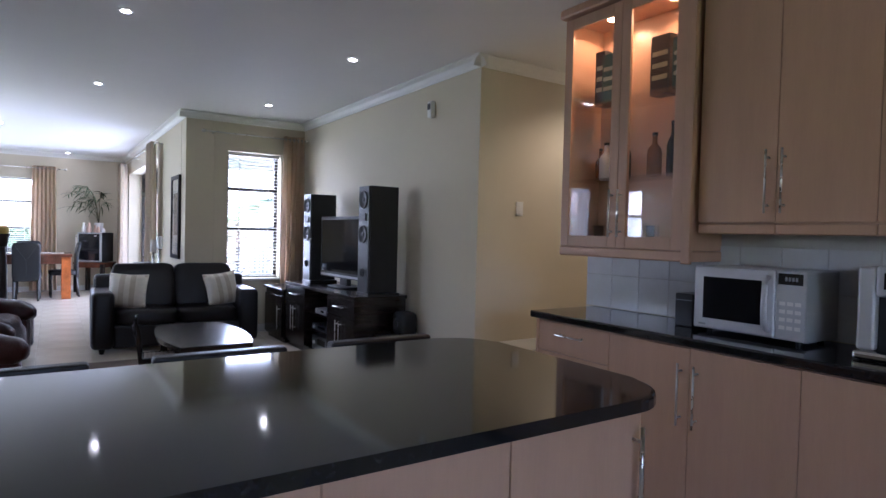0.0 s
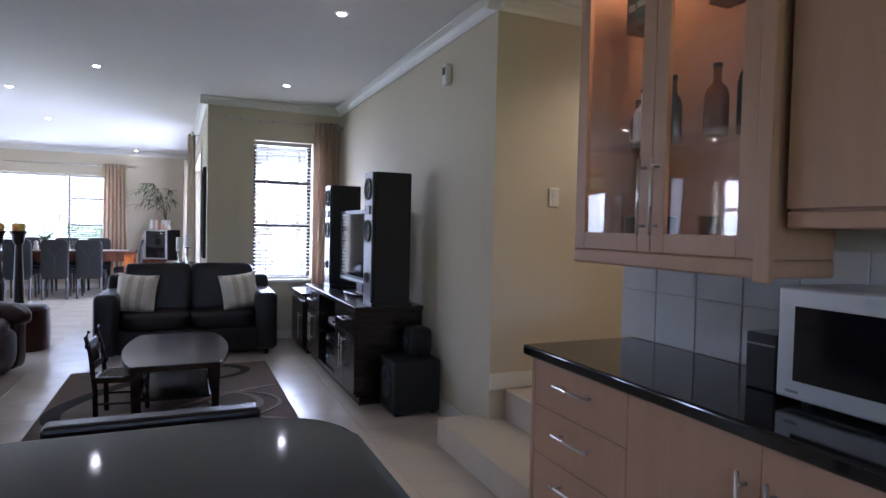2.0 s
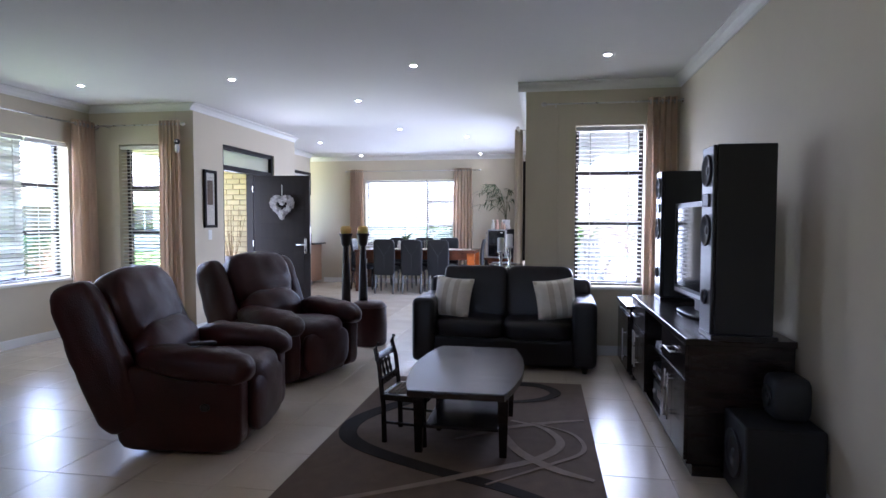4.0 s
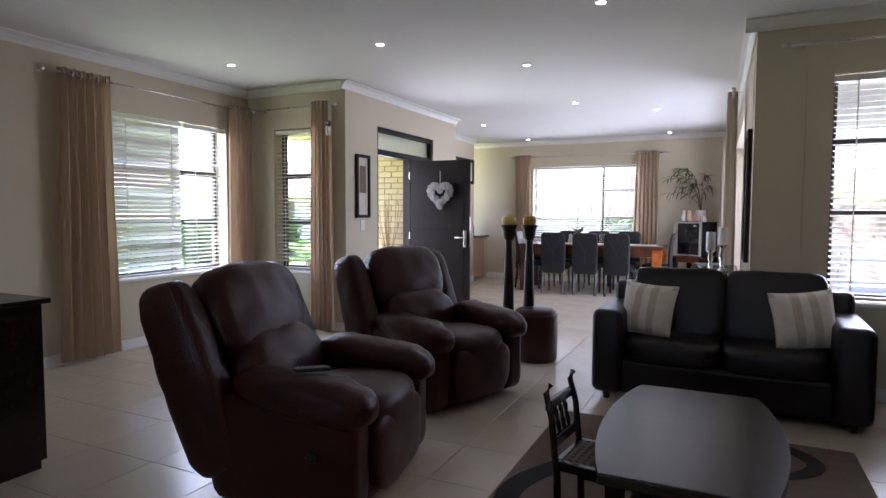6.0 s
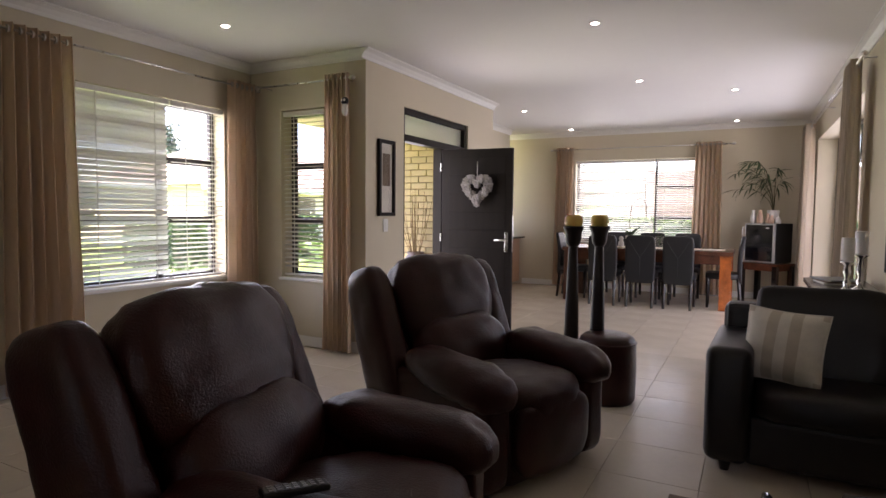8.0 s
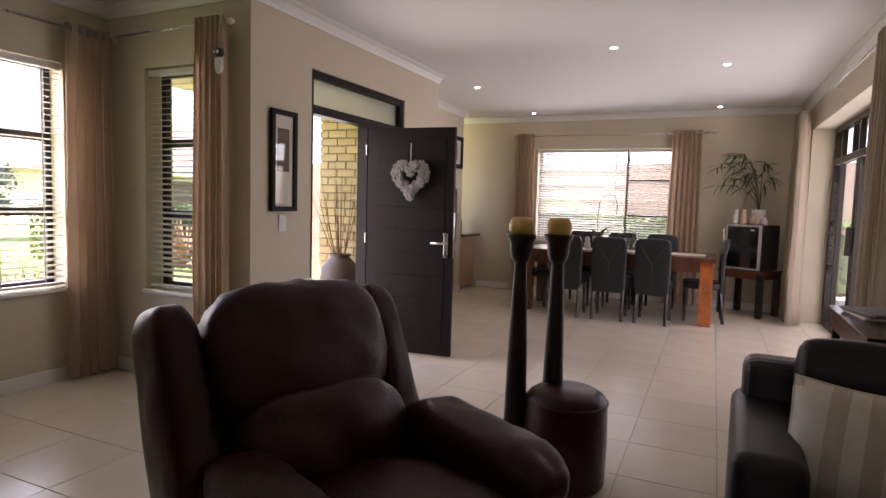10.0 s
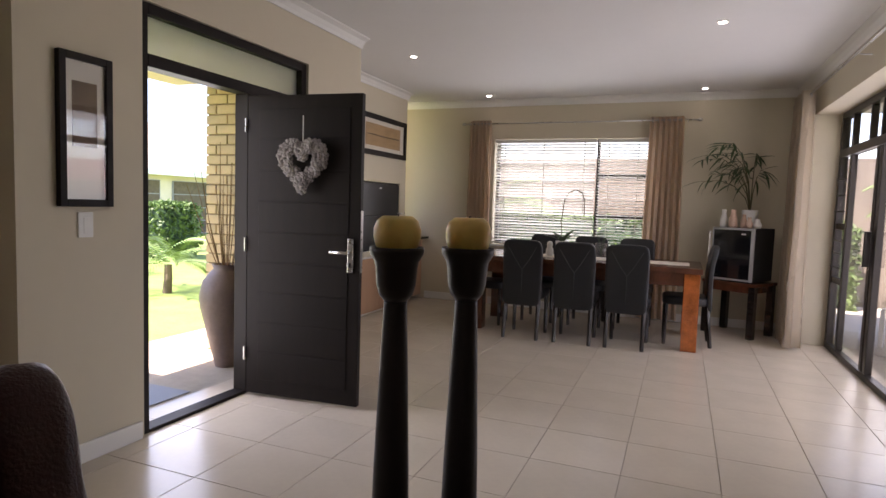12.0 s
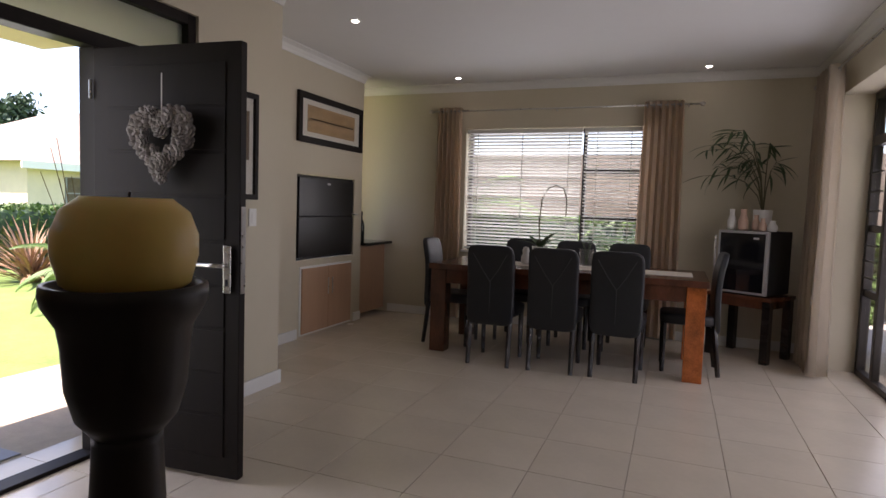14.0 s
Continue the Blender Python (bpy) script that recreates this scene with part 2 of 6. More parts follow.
def box(x0, x1, y0, y1, z0, z1, bevel=0.0, seg=2, bm=None):
    own = bmesh.new()
    bmesh.ops.create_cube(own, size=1)
    bmesh.ops.scale(own, vec=(x1 - x0, y1 - y0, z1 - z0), verts=own.verts)
    bmesh.ops.translate(own, vec=((x0 + x1) / 2, (y0 + y1) / 2, (z0 + z1) / 2), verts=own.verts)
    if bevel:
        bmesh.ops.bevel(own, geom=own.edges[:], offset=bevel, segments=seg, affect="EDGES", profile=0.5)
    if bm is None:
        return own
    return merge(bm, own)


def merge(bm, other, m=None):
    me = bpy.data.meshes.new("tmp")
    if m is not None:
        bmesh.ops.transform(other, matrix=m, verts=other.verts)
    other.to_mesh(me)
    other.free()
    bm.from_mesh(me)
    bpy.data.meshes.remove(me)
    return bm


def puff(cx, cy, cz, sx, sy, sz, n=4.0, cuts=9, wrinkle=0.0, m=None, seed=0, power=None):
    """A stuffed, rounded block: half sizes sx, sy, sz, squarer as n grows."""
    bm = bmesh.new()
    bmesh.ops.create_cube(bm, size=2)
    bmesh.ops.subdivide_edges(bm, edges=bm.edges[:], cuts=cuts, use_grid_fill=True)
    for v in bm.verts:
        p = v.co
        d = (abs(p.x) ** n + abs(p.y) ** n + abs(p.z) ** n) ** (1 / n)
        q = p / d
        w = Vector((q.x * sx, q.y * sy, q.z * sz))
        if wrinkle:
            k = noise.noise(Vector((w.x * 7 + seed, w.y * 7, w.z * 7))) + 0.5 * noise.noise(Vector((w.x * 18, w.y * 18 + seed, w.z * 18)))
            w += q.normalized() * wrinkle * k
        v.co = w
    if m is not None:
        bmesh.ops.transform(bm, matrix=m, verts=bm.verts)
    bmesh.ops.translate(bm, vec=(cx, cy, cz), verts=bm.verts)
    return bm


def lathe(profile, n=28, bm=None, at=(0, 0, 0)):
    """Surface of revolution about z from (radius, height) pairs."""
    bm = bm or bmesh.new()
    rings = []
    for r, z in profile:
        rings.append([bm.verts.new((at[0] + r * math.cos(2 * math.pi * k / n), at[1] + r * math.sin(2 * math.pi * k / n), at[2] + z)) for k in range(n)])
    for a, b in zip(rings, rings[1:]):
        for k in range(n):
            bm.faces.new((a[k], a[(k + 1) % n], b[(k + 1) % n], b[k]))
    bm.faces.new(rings[0][::-1]), bm.faces.new(rings[-1])
    return bm


def tube(points, r, n=8, bm=None, taper=1.0):
    bm = bm or bmesh.new()
    pts = [Vector(p) for p in points]
    rings = []
    for i, p in enumerate(pts):
        d = (pts[min(i + 1, len(pts) - 1)] - pts[max(i - 1, 0)]).normalized()
        up = Vector((0, 0, 1)) if abs(d.z) < 0.9 else Vector((1, 0, 0))
        a = d.cross(up).normalized()
        b = d.cross(a)
        rr = r * (1 + (taper - 1) * i / max(1, len(pts) - 1))
        rings.append([bm.verts.new(p + rr * (math.cos(2 * math.pi * k / n) * a + math.sin(2 * math.pi * k / n) * b)) for k in range(n)])
    for s, t in zip(rings, rings[1:]):
        for k in range(n):
            bm.faces.new((s[k], s[(k + 1) % n], t[(k + 1) % n], t[k]))
    bm.faces.new(rings[0][::-1]), bm.faces.new(rings[-1])
    return bm


def extrude_outline(pts, z0, z1, bevel=0.0):
    bm = bmesh.new()
    lo = [bm.verts.new((x, y, z0)) for x, y in pts]
    hi = [bm.verts.new((x, y, z1)) for x, y in pts]
    bm.faces.new(lo[::-1])
    top = bm.faces.new(hi)
    for k in range(len(pts)):
        j = (k + 1) % len(pts)
        bm.faces.new((lo[k], lo[j], hi[j], hi[k]))
    if bevel:
        bmesh.ops.bevel(bm, geom=list(top.edges), offset=bevel, segments=3, affect="EDGES", profile=0.5)
    return bm


def structure(name, bm, material, label, category):
    return tagged(obj(name, bm, material), label, category, kind="structure")


def wall_mesh(length, thick, z0, z1, holes=()):
    """Along local x, thickness towards +y; holes are (x0, x1, z0, z1)."""
    bm = bmesh.new()
    cuts = sorted({0, length, *(h[0] for h in holes), *(h[1] for h in holes)})
    for a, b in zip(cuts, cuts[1:]):
        inside = [h for h in holes if h[0] <= a and h[1] >= b]
        spans, low = [], z0
        for h in sorted(inside, key=lambda h: h[2]):
            if h[2] > low:
                spans.append((low, h[2]))
            low = h[3]
        if low < z1:
            spans.append((low, z1))
        for s, e in spans:
            box(a, b, 0, thick, s, e, bm=bm)
    return bm


def wall(name, m, length, thick, holes=(), z0=-0.02, z1=CEIL, material=None, label="beige painted plaster wall"):
    ob = structure(name, wall_mesh(length, thick, z0, z1, holes), material or M_WALL, label, "wall")
    ob.matrix_world = m
    return ob


def cove(m, length, name="cove"):
    """Plaster cornice along local x, under the ceiling; the wall face is local y = 0, the room lies towards -y."""
    bm = bmesh.new()
    prof = [(0, -0.085), (-0.012, -0.085), (-0.02, -0.06), (-0.045, -0.03), (-0.07, -0.018), (-0.085, -0.012), (-0.085, 0.0), (0, 0)]
    for x in (0, length):
        [bm.verts.new((x, y - 0.001, CEIL + z - 0.002)) for y, z in prof]
    bm.verts.ensure_lookup_table()
    n = len(prof)
    for k in range(n):
        bm.faces.new([bm.verts[i] for i in (k, (k + 1) % n, n + (k + 1) % n, n + k)])
    bm.faces.new(bm.verts[:n]), bm.faces.new(bm.verts[n:][::-1])
    ob = structure("trim_" + name, bm, M_TRIM, "white moulded plaster cornice along the ceiling", "cornice")
    ob.matrix_world = m


def skirting(m, length, z=0.0, name="baseboard"):
    ob = structure(name, box(0, length, -0.018, -0.001, z, z + 0.10, 0.004), M_TRIM, "white painted skirting board", "baseboard")
    ob.matrix_world = m


# ---- setting: floor, ceiling, walls ----
structure("floor", box(-3.95, 3.75, -2.6, 15.4, -0.2, -0.006), M_GROUT, "floor bed of the porcelain tiles with beige grout", "floor")
ceiling = structure("ceiling", box(-4.0, 6.2, -2.6, 15.5, CEIL, CEIL + 0.15), M_CEIL, "flat white painted ceiling", "ceiling")
wall("wall_west", pose(-3.57, -2.5, 0, 0, 0, 90), 11.22, 0.25, [(9.44, 10.87, 0.69, 2.31)])
wall("wall_nook_north", pose(-3.57, 8.72, 0), 1.19, 0.25, [(0.40, 1.14, 0.67, 2.32)])
wall("wall_entrance", pose(-2.15, 8.722, 0, 0, 0, 90), 2.98, 0.23, [(0.67, 2.19, -0.02, 2.40)])
wall("wall_return", pose(-3.35, 11.704, 0, 0, 0, 0), 0.97, 0.23)
wall("wall_braai", pose(-2.875, 11.936, 0, 0, 0, 90), 2.25, 0.25, [(0.99, 2.08, 0.765, 1.615)])
wall("wall_recess_west", pose(-3.6, 13.9, 0, 0, 0, 90), 1.0, 0.2)
wall("wall_dining_north", pose(-4.0, 14.87, 0), 6.1, 0.25, [(2.14, 4.19, 0.84, 2.28)])
EAST = pose(1.80, 14.87, 0, 0, 0, -90 + SLANT)  # local x runs back along the wall, local y leads outdoors
wall("wall_dining_east", EAST, 6.23, 0.30, [(0.62, 4.34, -0.02, 2.42)])
wall("wall_lounge_north", pose(2.202, 8.33, 0), 1.18, 0.25, [(0.17, 0.86, 0.71, 2.36)])
structure("wall_pier", box(1.868, 2.2, 8.33, 8.635, -0.02, CEIL), M_WALL, "beige painted pier at the lounge corner", "wall")
wall("wall_television", pose(3.39, 8.58, 0, 0, 0, -90), 4.26, 0.25)
wall("wall_passage_north", pose(3.64, 4.32, 0), 2.5, 0.2)
wall("wall_kitchen_east", pose(3.405, 3.13, 0, 0, 0, -90), 5.63, 0.25)
wall("wall_passage_south", pose(6.18, 3.13, 0, 0, 0, 180), 2.52, 0.2)
wall("wall_passage_end", pose(6.0, 4.6, 0, 0, 0, -90), 1.8, 0.2)
wall("wall_kitchen_south", pose(3.7, -2.5, 0, 0, 0, 180), 7.6, 0.2, [(2.4, 4.4, 1.05, 2.2)])
cove(pose(-3.57, -2.5, 0, 0, 0, 90), 11.22, "west")
cove(pose(-3.57, 8.72, 0), 1.42, "nook")
cove(pose(-2.15, 8.64, 0, 0, 0, 90), 3.06, "entrance")
cove(pose(-2.875, 11.936, 0, 0, 0, 90), 2.25, "braai")
cove(pose(-4.0, 14.87, 0), 5.8, "dining")
cove(EAST, 6.54, "east")
cove(pose(1.785, 8.33, 0), 1.605, "lounge")
cove(pose(3.39, 8.33, 0, 0, 0, -90), 4.095, "television")
cove(pose(3.305, 4.32, 0), 2.6, "passage")
skirting(pose(-3.57, -2.5, 0, 0, 0, 90), 11.22)
skirting(pose(-3.57, 8.72, 0), 1.40)
skirting(pose(-2.15, 8.70, 0, 0, 0, 90), 0.67)
skirting(pose(-2.15, 10.93, 0, 0, 0, 90), 0.79)
skirting(pose(-2.875, 11.94, 0, 0, 0, 90), 1.0)
skirting(pose(-2.875, 14.03, 0, 0, 0, 90), 0.15)
skirting(pose(-2.85, 14.87, 0), 4.6)
skirting(pose(1.87, 8.33, 0), 1.50)
skirting(pose(3.39, 8.31, 0, 0, 0, -90), 3.85)
skirting(pose(3.39, 4.32, 0), 2.5, 0.36)
structure("step_lower", box(3.1, 3.5, 3.132, 4.46, 0.0, 0.17, 0.008), M_TILE, "tiled lower step up to the passage", "step")
structure("step_upper", box(3.502, 6.2, 3.132, 4.318, 0.0, 0.355, 0.008), M_TILE, "raised tiled passage floor", "step")


# ---- openings ----
def steel_window(name, m, w, z0, z1, mullions, transoms, label, frame_y=0.15, no_glass=()):
    """Bronze frame in a wall opening; transoms: (bay index, height); local y leads outdoors."""
    t = thing(name, m, label, "window", kind="structure")
    b = 0.045
    xs = [0, *mullions, w]
    bars = [(0, b, z0, z1), (w - b, w, z0, z1), (b, w - b, z0, z0 + b), (b, w - b, z1 - b, z1)]
    bars += [(x - b / 2, x + b / 2, z0 + b, z1 - b) for x in mullions]
    for k, z in transoms:
        bars.append((xs[k] + b / 2 + 0.003, xs[k + 1] - b / 2 - 0.003, z - 0.03, z + 0.03))
    for x0, x1, s0, s1 in bars:
        part("frame_bar", box(x0, x1, frame_y, frame_y + 0.05, s0, s1, 0.004), M_BRONZE, t)
    for k in range(len(xs) - 1):
        if k in no_glass:
            continue
        p = part("pane", box(xs[k] + b, xs[k + 1] - b, frame_y + 0.022, frame_y + 0.026, z0 + b, z1 - b), M_GLASS, t)
        p.visible_shadow = False
    part("window_sill", box(-0.02, w + 0.02, -0.03, frame_y, z0 - 0.03, z0 - 0.002, 0.006), M_TRIM, t, "white plastered sill")
    return t


def blind(m, w, z0, z1, tilt, label, y=0.06, pitch=0.043):
    t = thing("venetian_blind", m, label, "blind")
    part("head_rail", box(0.005, w - 0.005, y - 0.025, y + 0.025, z1 - 0.05, z1 - 0.004, 0.005), M_SLAT, t)
    bm = bmesh.new()
    rows = []
    for k in range(6):
        u = -0.025 + 0.05 * k / 5
        rows.append([bm.verts.new((x, u, 0.004 * (1 - (u / 0.025) ** 2))) for x in (0.012, w - 0.012)])
    for a, b in zip(rows, rows[1:]):
        bm.faces.new((a[0], a[1], b[1], b[0]))
    bmesh.ops.solidify(bm, geom=bm.faces[:], thickness=0.003)
    first = part("slat", bm, M_SLAT, t)
    n = int((z1 - z0 - 0.09) / pitch)
    for k in range(n):
        mm = pose(0, y, z1 - 0.075 - k * pitch, tilt)
        if k == 0:
            first.matrix_local = mm
        else:
            share("slat", first.data, t, mm)
    part("bottom_rail", box(0.008, w - 0.008, y - 0.022, y + 0.022, z0 + 0.008, z0 + 0.026, 0.004), M_SLAT, t)
    for x in ((0.15, w - 0.15) if w < 1 else (0.15, w / 2, w - 0.15)):
        part("ladder_tape", box(x - 0.004, x + 0.004, y - 0.032, y - 0.030, z0 + 0.02, z1 - 0.05), M_SLAT, t)
    return t


def curtain(m, w, z0, z1, label, folds=6, material=None, depth=0.05, flare=1.15):
    """Hangs in deep even folds; local x along the wall, y = 0 its middle line."""
    t = thing("curtain", m, label, "curtain", "eyelet curtains")
    bm = bmesh.new()
    nx, nz = folds * 10, 14
    grid = []
    for j in range(nz + 1):
        f = j / nz
        z = z1 + (z0 - z1) * f
        row = []
        for i in range(nx + 1):
            u = i / nx
            ph = u * folds * 2 * math.pi
            d = depth * (0.75 + 0.25 * f) * math.sin(ph + 0.25 * math.sin(3 * f + 9 * u)) + 0.012 * noise.noise(Vector((u * 6, f * 3, w * 10)))
            xx = (u - 0.5) * w * (0.96 + (flare - 0.96) * f) + 0.012 * math.sin(2 * ph) + w / 2
            row.append(bm.verts.new((xx, d, z)))
        grid.append(row)
    for a, b in zip(grid, grid[1:]):
        for i in range(nx):
            bm.faces.new((a[i], a[i + 1], b[i + 1], b[i]))
    bmesh.ops.solidify(bm, geom=bm.faces[:], thickness=0.004)
    part("cloth", bm, material or M_CURTAIN, t, smooth=True)
    ring = None
    for k in range(folds):
        u = (k + 0.5) / folds
        mm = pose(w * u * 0.96 + 0.02 * w, 0, z1 - 0.045, 0, 90, 0)
        if ring is None:
            ring = part("eyelet", lathe([(0.018, -0.006), (0.026, -0.006), (0.026, 0.006), (0.018, 0.006)], 14), M_STEEL, t, m=mm)
        else:
            share("eyelet", ring.data, t, mm)
    return t


def curtain_rod(m, length, z, brackets):
    t = thing("curtain_rod", m, "thin brushed steel curtain rod with round finials above the window", "curtain rod")
    part("rod", tube([(0, 0, z), (length, 0, z)], 0.009, 10), M_STEEL, t, smooth=True)
    for x in (0, length):
        part("finial", puff(x, 0, z, 0.03, 0.022, 0.022, 2, 4), M_STEEL, t, smooth=True)
    for x in brackets:
        part("bracket", tube([(x, 0, z), (x, 0.05, z - 0.01), (x, 0.098, z - 0.012)], 0.006, 6), M_STEEL, t)
    return t


WEST = pose(-3.57, 6.94, 0, 0, 0, 90)
steel_window("window_1", WEST, 1.43, 0.69, 2.31, [0.82], [(1, 1.24), (1, 1.78), (0, 1.24), (0, 1.78)], "bronze aluminium window to the front garden")
blind(WEST @ pose(0, 0, 0), 0.82, 0.70, 2.305, -53, "white venetian blind with nearly closed slats", y=0.03, pitch=0.044)
blind(WEST @ pose(0.83, 0, 0), 0.595, 0.70, 2.305, 14, "white venetian blind with open slats", y=0.03)
NOOK = pose(-3.17, 8.72, 0)
steel_window("window_2", NOOK, 0.74, 0.67, 2.32, [], [(0, 1.24), (0, 1.78)], "narrow bronze window beside the entrance")
blind(NOOK, 0.73, 0.68, 2.315, 16, "white venetian blind with open slats", y=0.05)
LOUNGE = pose(2.372, 8.33, 0)
steel_window("window_3", LOUNGE, 0.69, 0.71, 2.36, [], [(0, 1.36), (0, 1.88)], "narrow bronze window beside the television corner")
blind(LOUNGE, 0.68, 0.72, 2.355, 16, "white venetian blind with open slats", y=0.05)
blind(pose(1.3, -2.5, 0, 0, 0, 180), 2.0, 1.05, 2.19, 20, "white venetian blind with open slats over the kitchen window", y=0.06)
DINING = pose(-1.86, 14.87, 0)
steel_window("window_4", DINING, 2.05, 0.84, 2.28, [1.38], [(1, 1.27), (1, 1.80)], "wide bronze window of the dining area")
blind(DINING, 1.37, 0.85, 2.275, -28, "white venetian blind with half-closed slats", y=0.05, pitch=0.038)
blind(DINING @ pose(1.38, 0, 0), 0.66, 0.85, 2.275, -18, "white venetian blind with half-open slats", y=0.05, pitch=0.038)
curtain_rod(pose(-3.45, 6.25, 0, 0, 0, 90), 2.45, 2.535, (0.25, 2.3))
curtain(pose(-3.45, 6.38, 0, 0, 0, 90), 0.48, 0.03, 2.58, "beige eyelet curtain drawn aside on the west window")
curtain(pose(-3.45, 8.32, 0, 0, 0, 90), 0.32, 0.03, 2.58, "beige eyelet curtain gathered in the nook corner", 5)
curtain_rod(pose(-3.36, 8.60, 0), 1.15, 2.535, (0.1, 1.08))
curtain(pose(-2.54, 8.60, 0), 0.30, 0.03, 2.58, "beige eyelet curtain drawn aside by the entrance wall", 6)
curtain_rod(pose(2.05, 8.21, 0), 1.33, 2.56, (0.12, 1.2))
curtain(pose(3.05, 8.21, 0), 0.29, 0.03, 2.60, "beige eyelet curtain drawn aside beside the television", 5)
curtain_rod(pose(-2.27, 14.75, 0), 2.98, 2.47, (0.1, 1.49, 2.85))
curtain(pose(-2.19, 14.75, 0), 0.32, 0.03, 2.51, "beige eyelet curtain drawn aside on the dining window", 6)
curtain(pose(0.14, 14.75, 0), 0.41, 0.03, 2.51, "beige eyelet curtain drawn aside on the dining window", 6)
curtain_rod(EAST @ pose(0.25, -0.13, 0), 4.9, 2.56, (0.1, 2.4, 4.8))
curtain(EAST @ pose(0.52, -0.13, 0), 0.54, 0.03, 2.60, "cream eyelet curtain drawn aside on the sliding door", 6, M_LININGCURTAIN, 0.085, 1.2)
curtain(EAST @ pose(4.35, -0.13, 0), 0.5, 0.03, 2.60, "cream eyelet curtain drawn aside near the console", 7, M_LININGCURTAIN, 0.06, 1.1)

# sliding patio door
SL = EAST @ pose(0.64, 0.24, 0)
slider = thing("door_2", SL, "bronze aluminium sliding patio door with glazed fanlights", "sliding door", kind="structure")
W2 = 3.68
for x0, x1, s0, s1 in ((0, 0.06, 0, 2.42), (W2 - 0.06, W2, 0, 2.42), (0.06, W2 - 0.06, 2.36, 2.42), (0.06, W2 - 0.06, 0.0, 0.05), (0.06, W2 - 0.06, 1.97, 2.05)):
    part("frame_bar", box(x0, x1, 0, 0.07, s0, s1, 0.004), M_BRONZE, slider)
for x in (0.42, 0.98, 1.30, 1.85, 2.4, 2.95):
    part("fan_bar", box(x - 0.02, x + 0.02, 0.005, 0.06, 2.053, 2.357, 0.003), M_BRONZE, slider)
for x in (0.42, 1.25, 1.36, 2.35, 2.46):
    part("stile", box(x - 0.035, x + 0.035, 0.005, 0.06, 0.053, 1.967, 0.004), M_BRONZE, slider)
for z in (0.72, 1.27):
    part("louvre_rail", box(0.062, 0.383, 0.01, 0.055, z - 0.03, z + 0.03, 0.003), M_BRONZE, slider)
for k in range(6):
    z = (0.86, 1.0, 1.13, 1.42, 1.58, 1.74)[k]
    part("louvre_bar", box(0.03, 0.383, -0.012, 0.0, z - 0.006, z + 0.006), M_BRONZE, slider)
part("door_pull", box(1.275, 1.30, -0.05, 0.0, 0.95, 1.25, 0.006), M_BRONZE, slider)
pn = part("pane", box(0.06, W2 - 0.06, 0.03, 0.034, 0.05, 2.36), M_GLASS, slider)
pn.visible_shadow = False

# front door: frame with fanlight, and the open leaf
ENT = pose(-2.15, 9.392, 0, 0, 0, 90)
entry = thing("door_1", ENT, "dark timber entrance frame with a frosted fanlight", "door frame", kind="structure")
for x0, x1, s0, s1 in ((0, 0.055, 0, 2.40), (0.86, 0.92, 0, 2.06), (1.46, 1.52, 0, 2.40), (0.055, 1.46, 2.34, 2.40), (0.055, 1.46, 2.06, 2.13), (0.055, 0.86, -0.02, 0.02)):
    part("frame_member", box(x0, x1, 0.02, 0.13, s0, s1, 0.005), M_DOOR, entry)
part("fanlight", box(0.055, 1.46, 0.07, 0.076, 2.13, 2.34), M_FROST, entry, "frosted fanlight pane")
part("side_panel", box(0.92, 1.46, 0.06, 0.10, 0.0, 2.06), M_DOOR, entry, "fixed dark timber side panel")
leaf = thing("door_leaf", pose(-2.16, 10.25, 0, 0, 0, 5), "dark stained front door standing open into the room", "door")
part("leaf", box(0.01, 0.845, -0.022, 0.022, 0.02, 2.04, 0.003), M_DOOR, leaf)
for k in range(9):
    part("board", box(0.10, 0.765, -0.026, -0.023, 0.12 + k * 0.205, 0.31 + k * 0.205, 0.0012, 1), M_DOOR, leaf)
part("edge_strip", box(0.846, 0.849, -0.016, 0.016, 0.9, 1.3), M_STEEL, leaf)
plate = part("lock_plate", box(0.765, 0.805, -0.034, -0.027, 0.90, 1.12, 0.003), M_STEEL, leaf, "brushed steel lock plate")
part("lever", tube([(0.785, -0.034, 1.03), (0.785, -0.075, 1.03), (0.77, -0.08, 1.03), (0.66, -0.078, 1.03)], 0.010, 10), M_STEEL, plate, smooth=True)
part("keyhole", box(0.779, 0.791, -0.0375, -0.035, 0.935, 0.965), M_MATTBLACK, plate)
for z in (0.25, 1.0, 1.8):
    part("hinge", tube([(0.0, -0.03, z), (0.0, -0.03, z + 0.09)], 0.008, 8), M_STEEL, leaf)


def heart(t):
    s = math.sin(t)
    return 0.0105 * 16 * s ** 3 * 0.94, 0.0105 * (13 * math.cos(t) - 5 * math.cos(2 * t) - 2 * math.cos(3 * t) - math.cos(4 * t))


def rosette(seed):
    bm = bmesh.new()
    for ring_, (r, n, lift) in enumerate(((0.036, 7, 0.0), (0.025, 6, 0.012), (0.013, 4, 0.022))):
        for k in range(n):
            a = 2 * math.pi * (k + 0.4 * ring_) / n + seed
            c = Vector((r * math.cos(a), r * math.sin(a), lift))
            merge(bm, puff(0, 0, 0, 0.019, 0.016, 0.006, 2.2, 3), Matrix.Translation(c) @ pose(0, 0, 0, 0, -38, math.degrees(a)))
    return bm


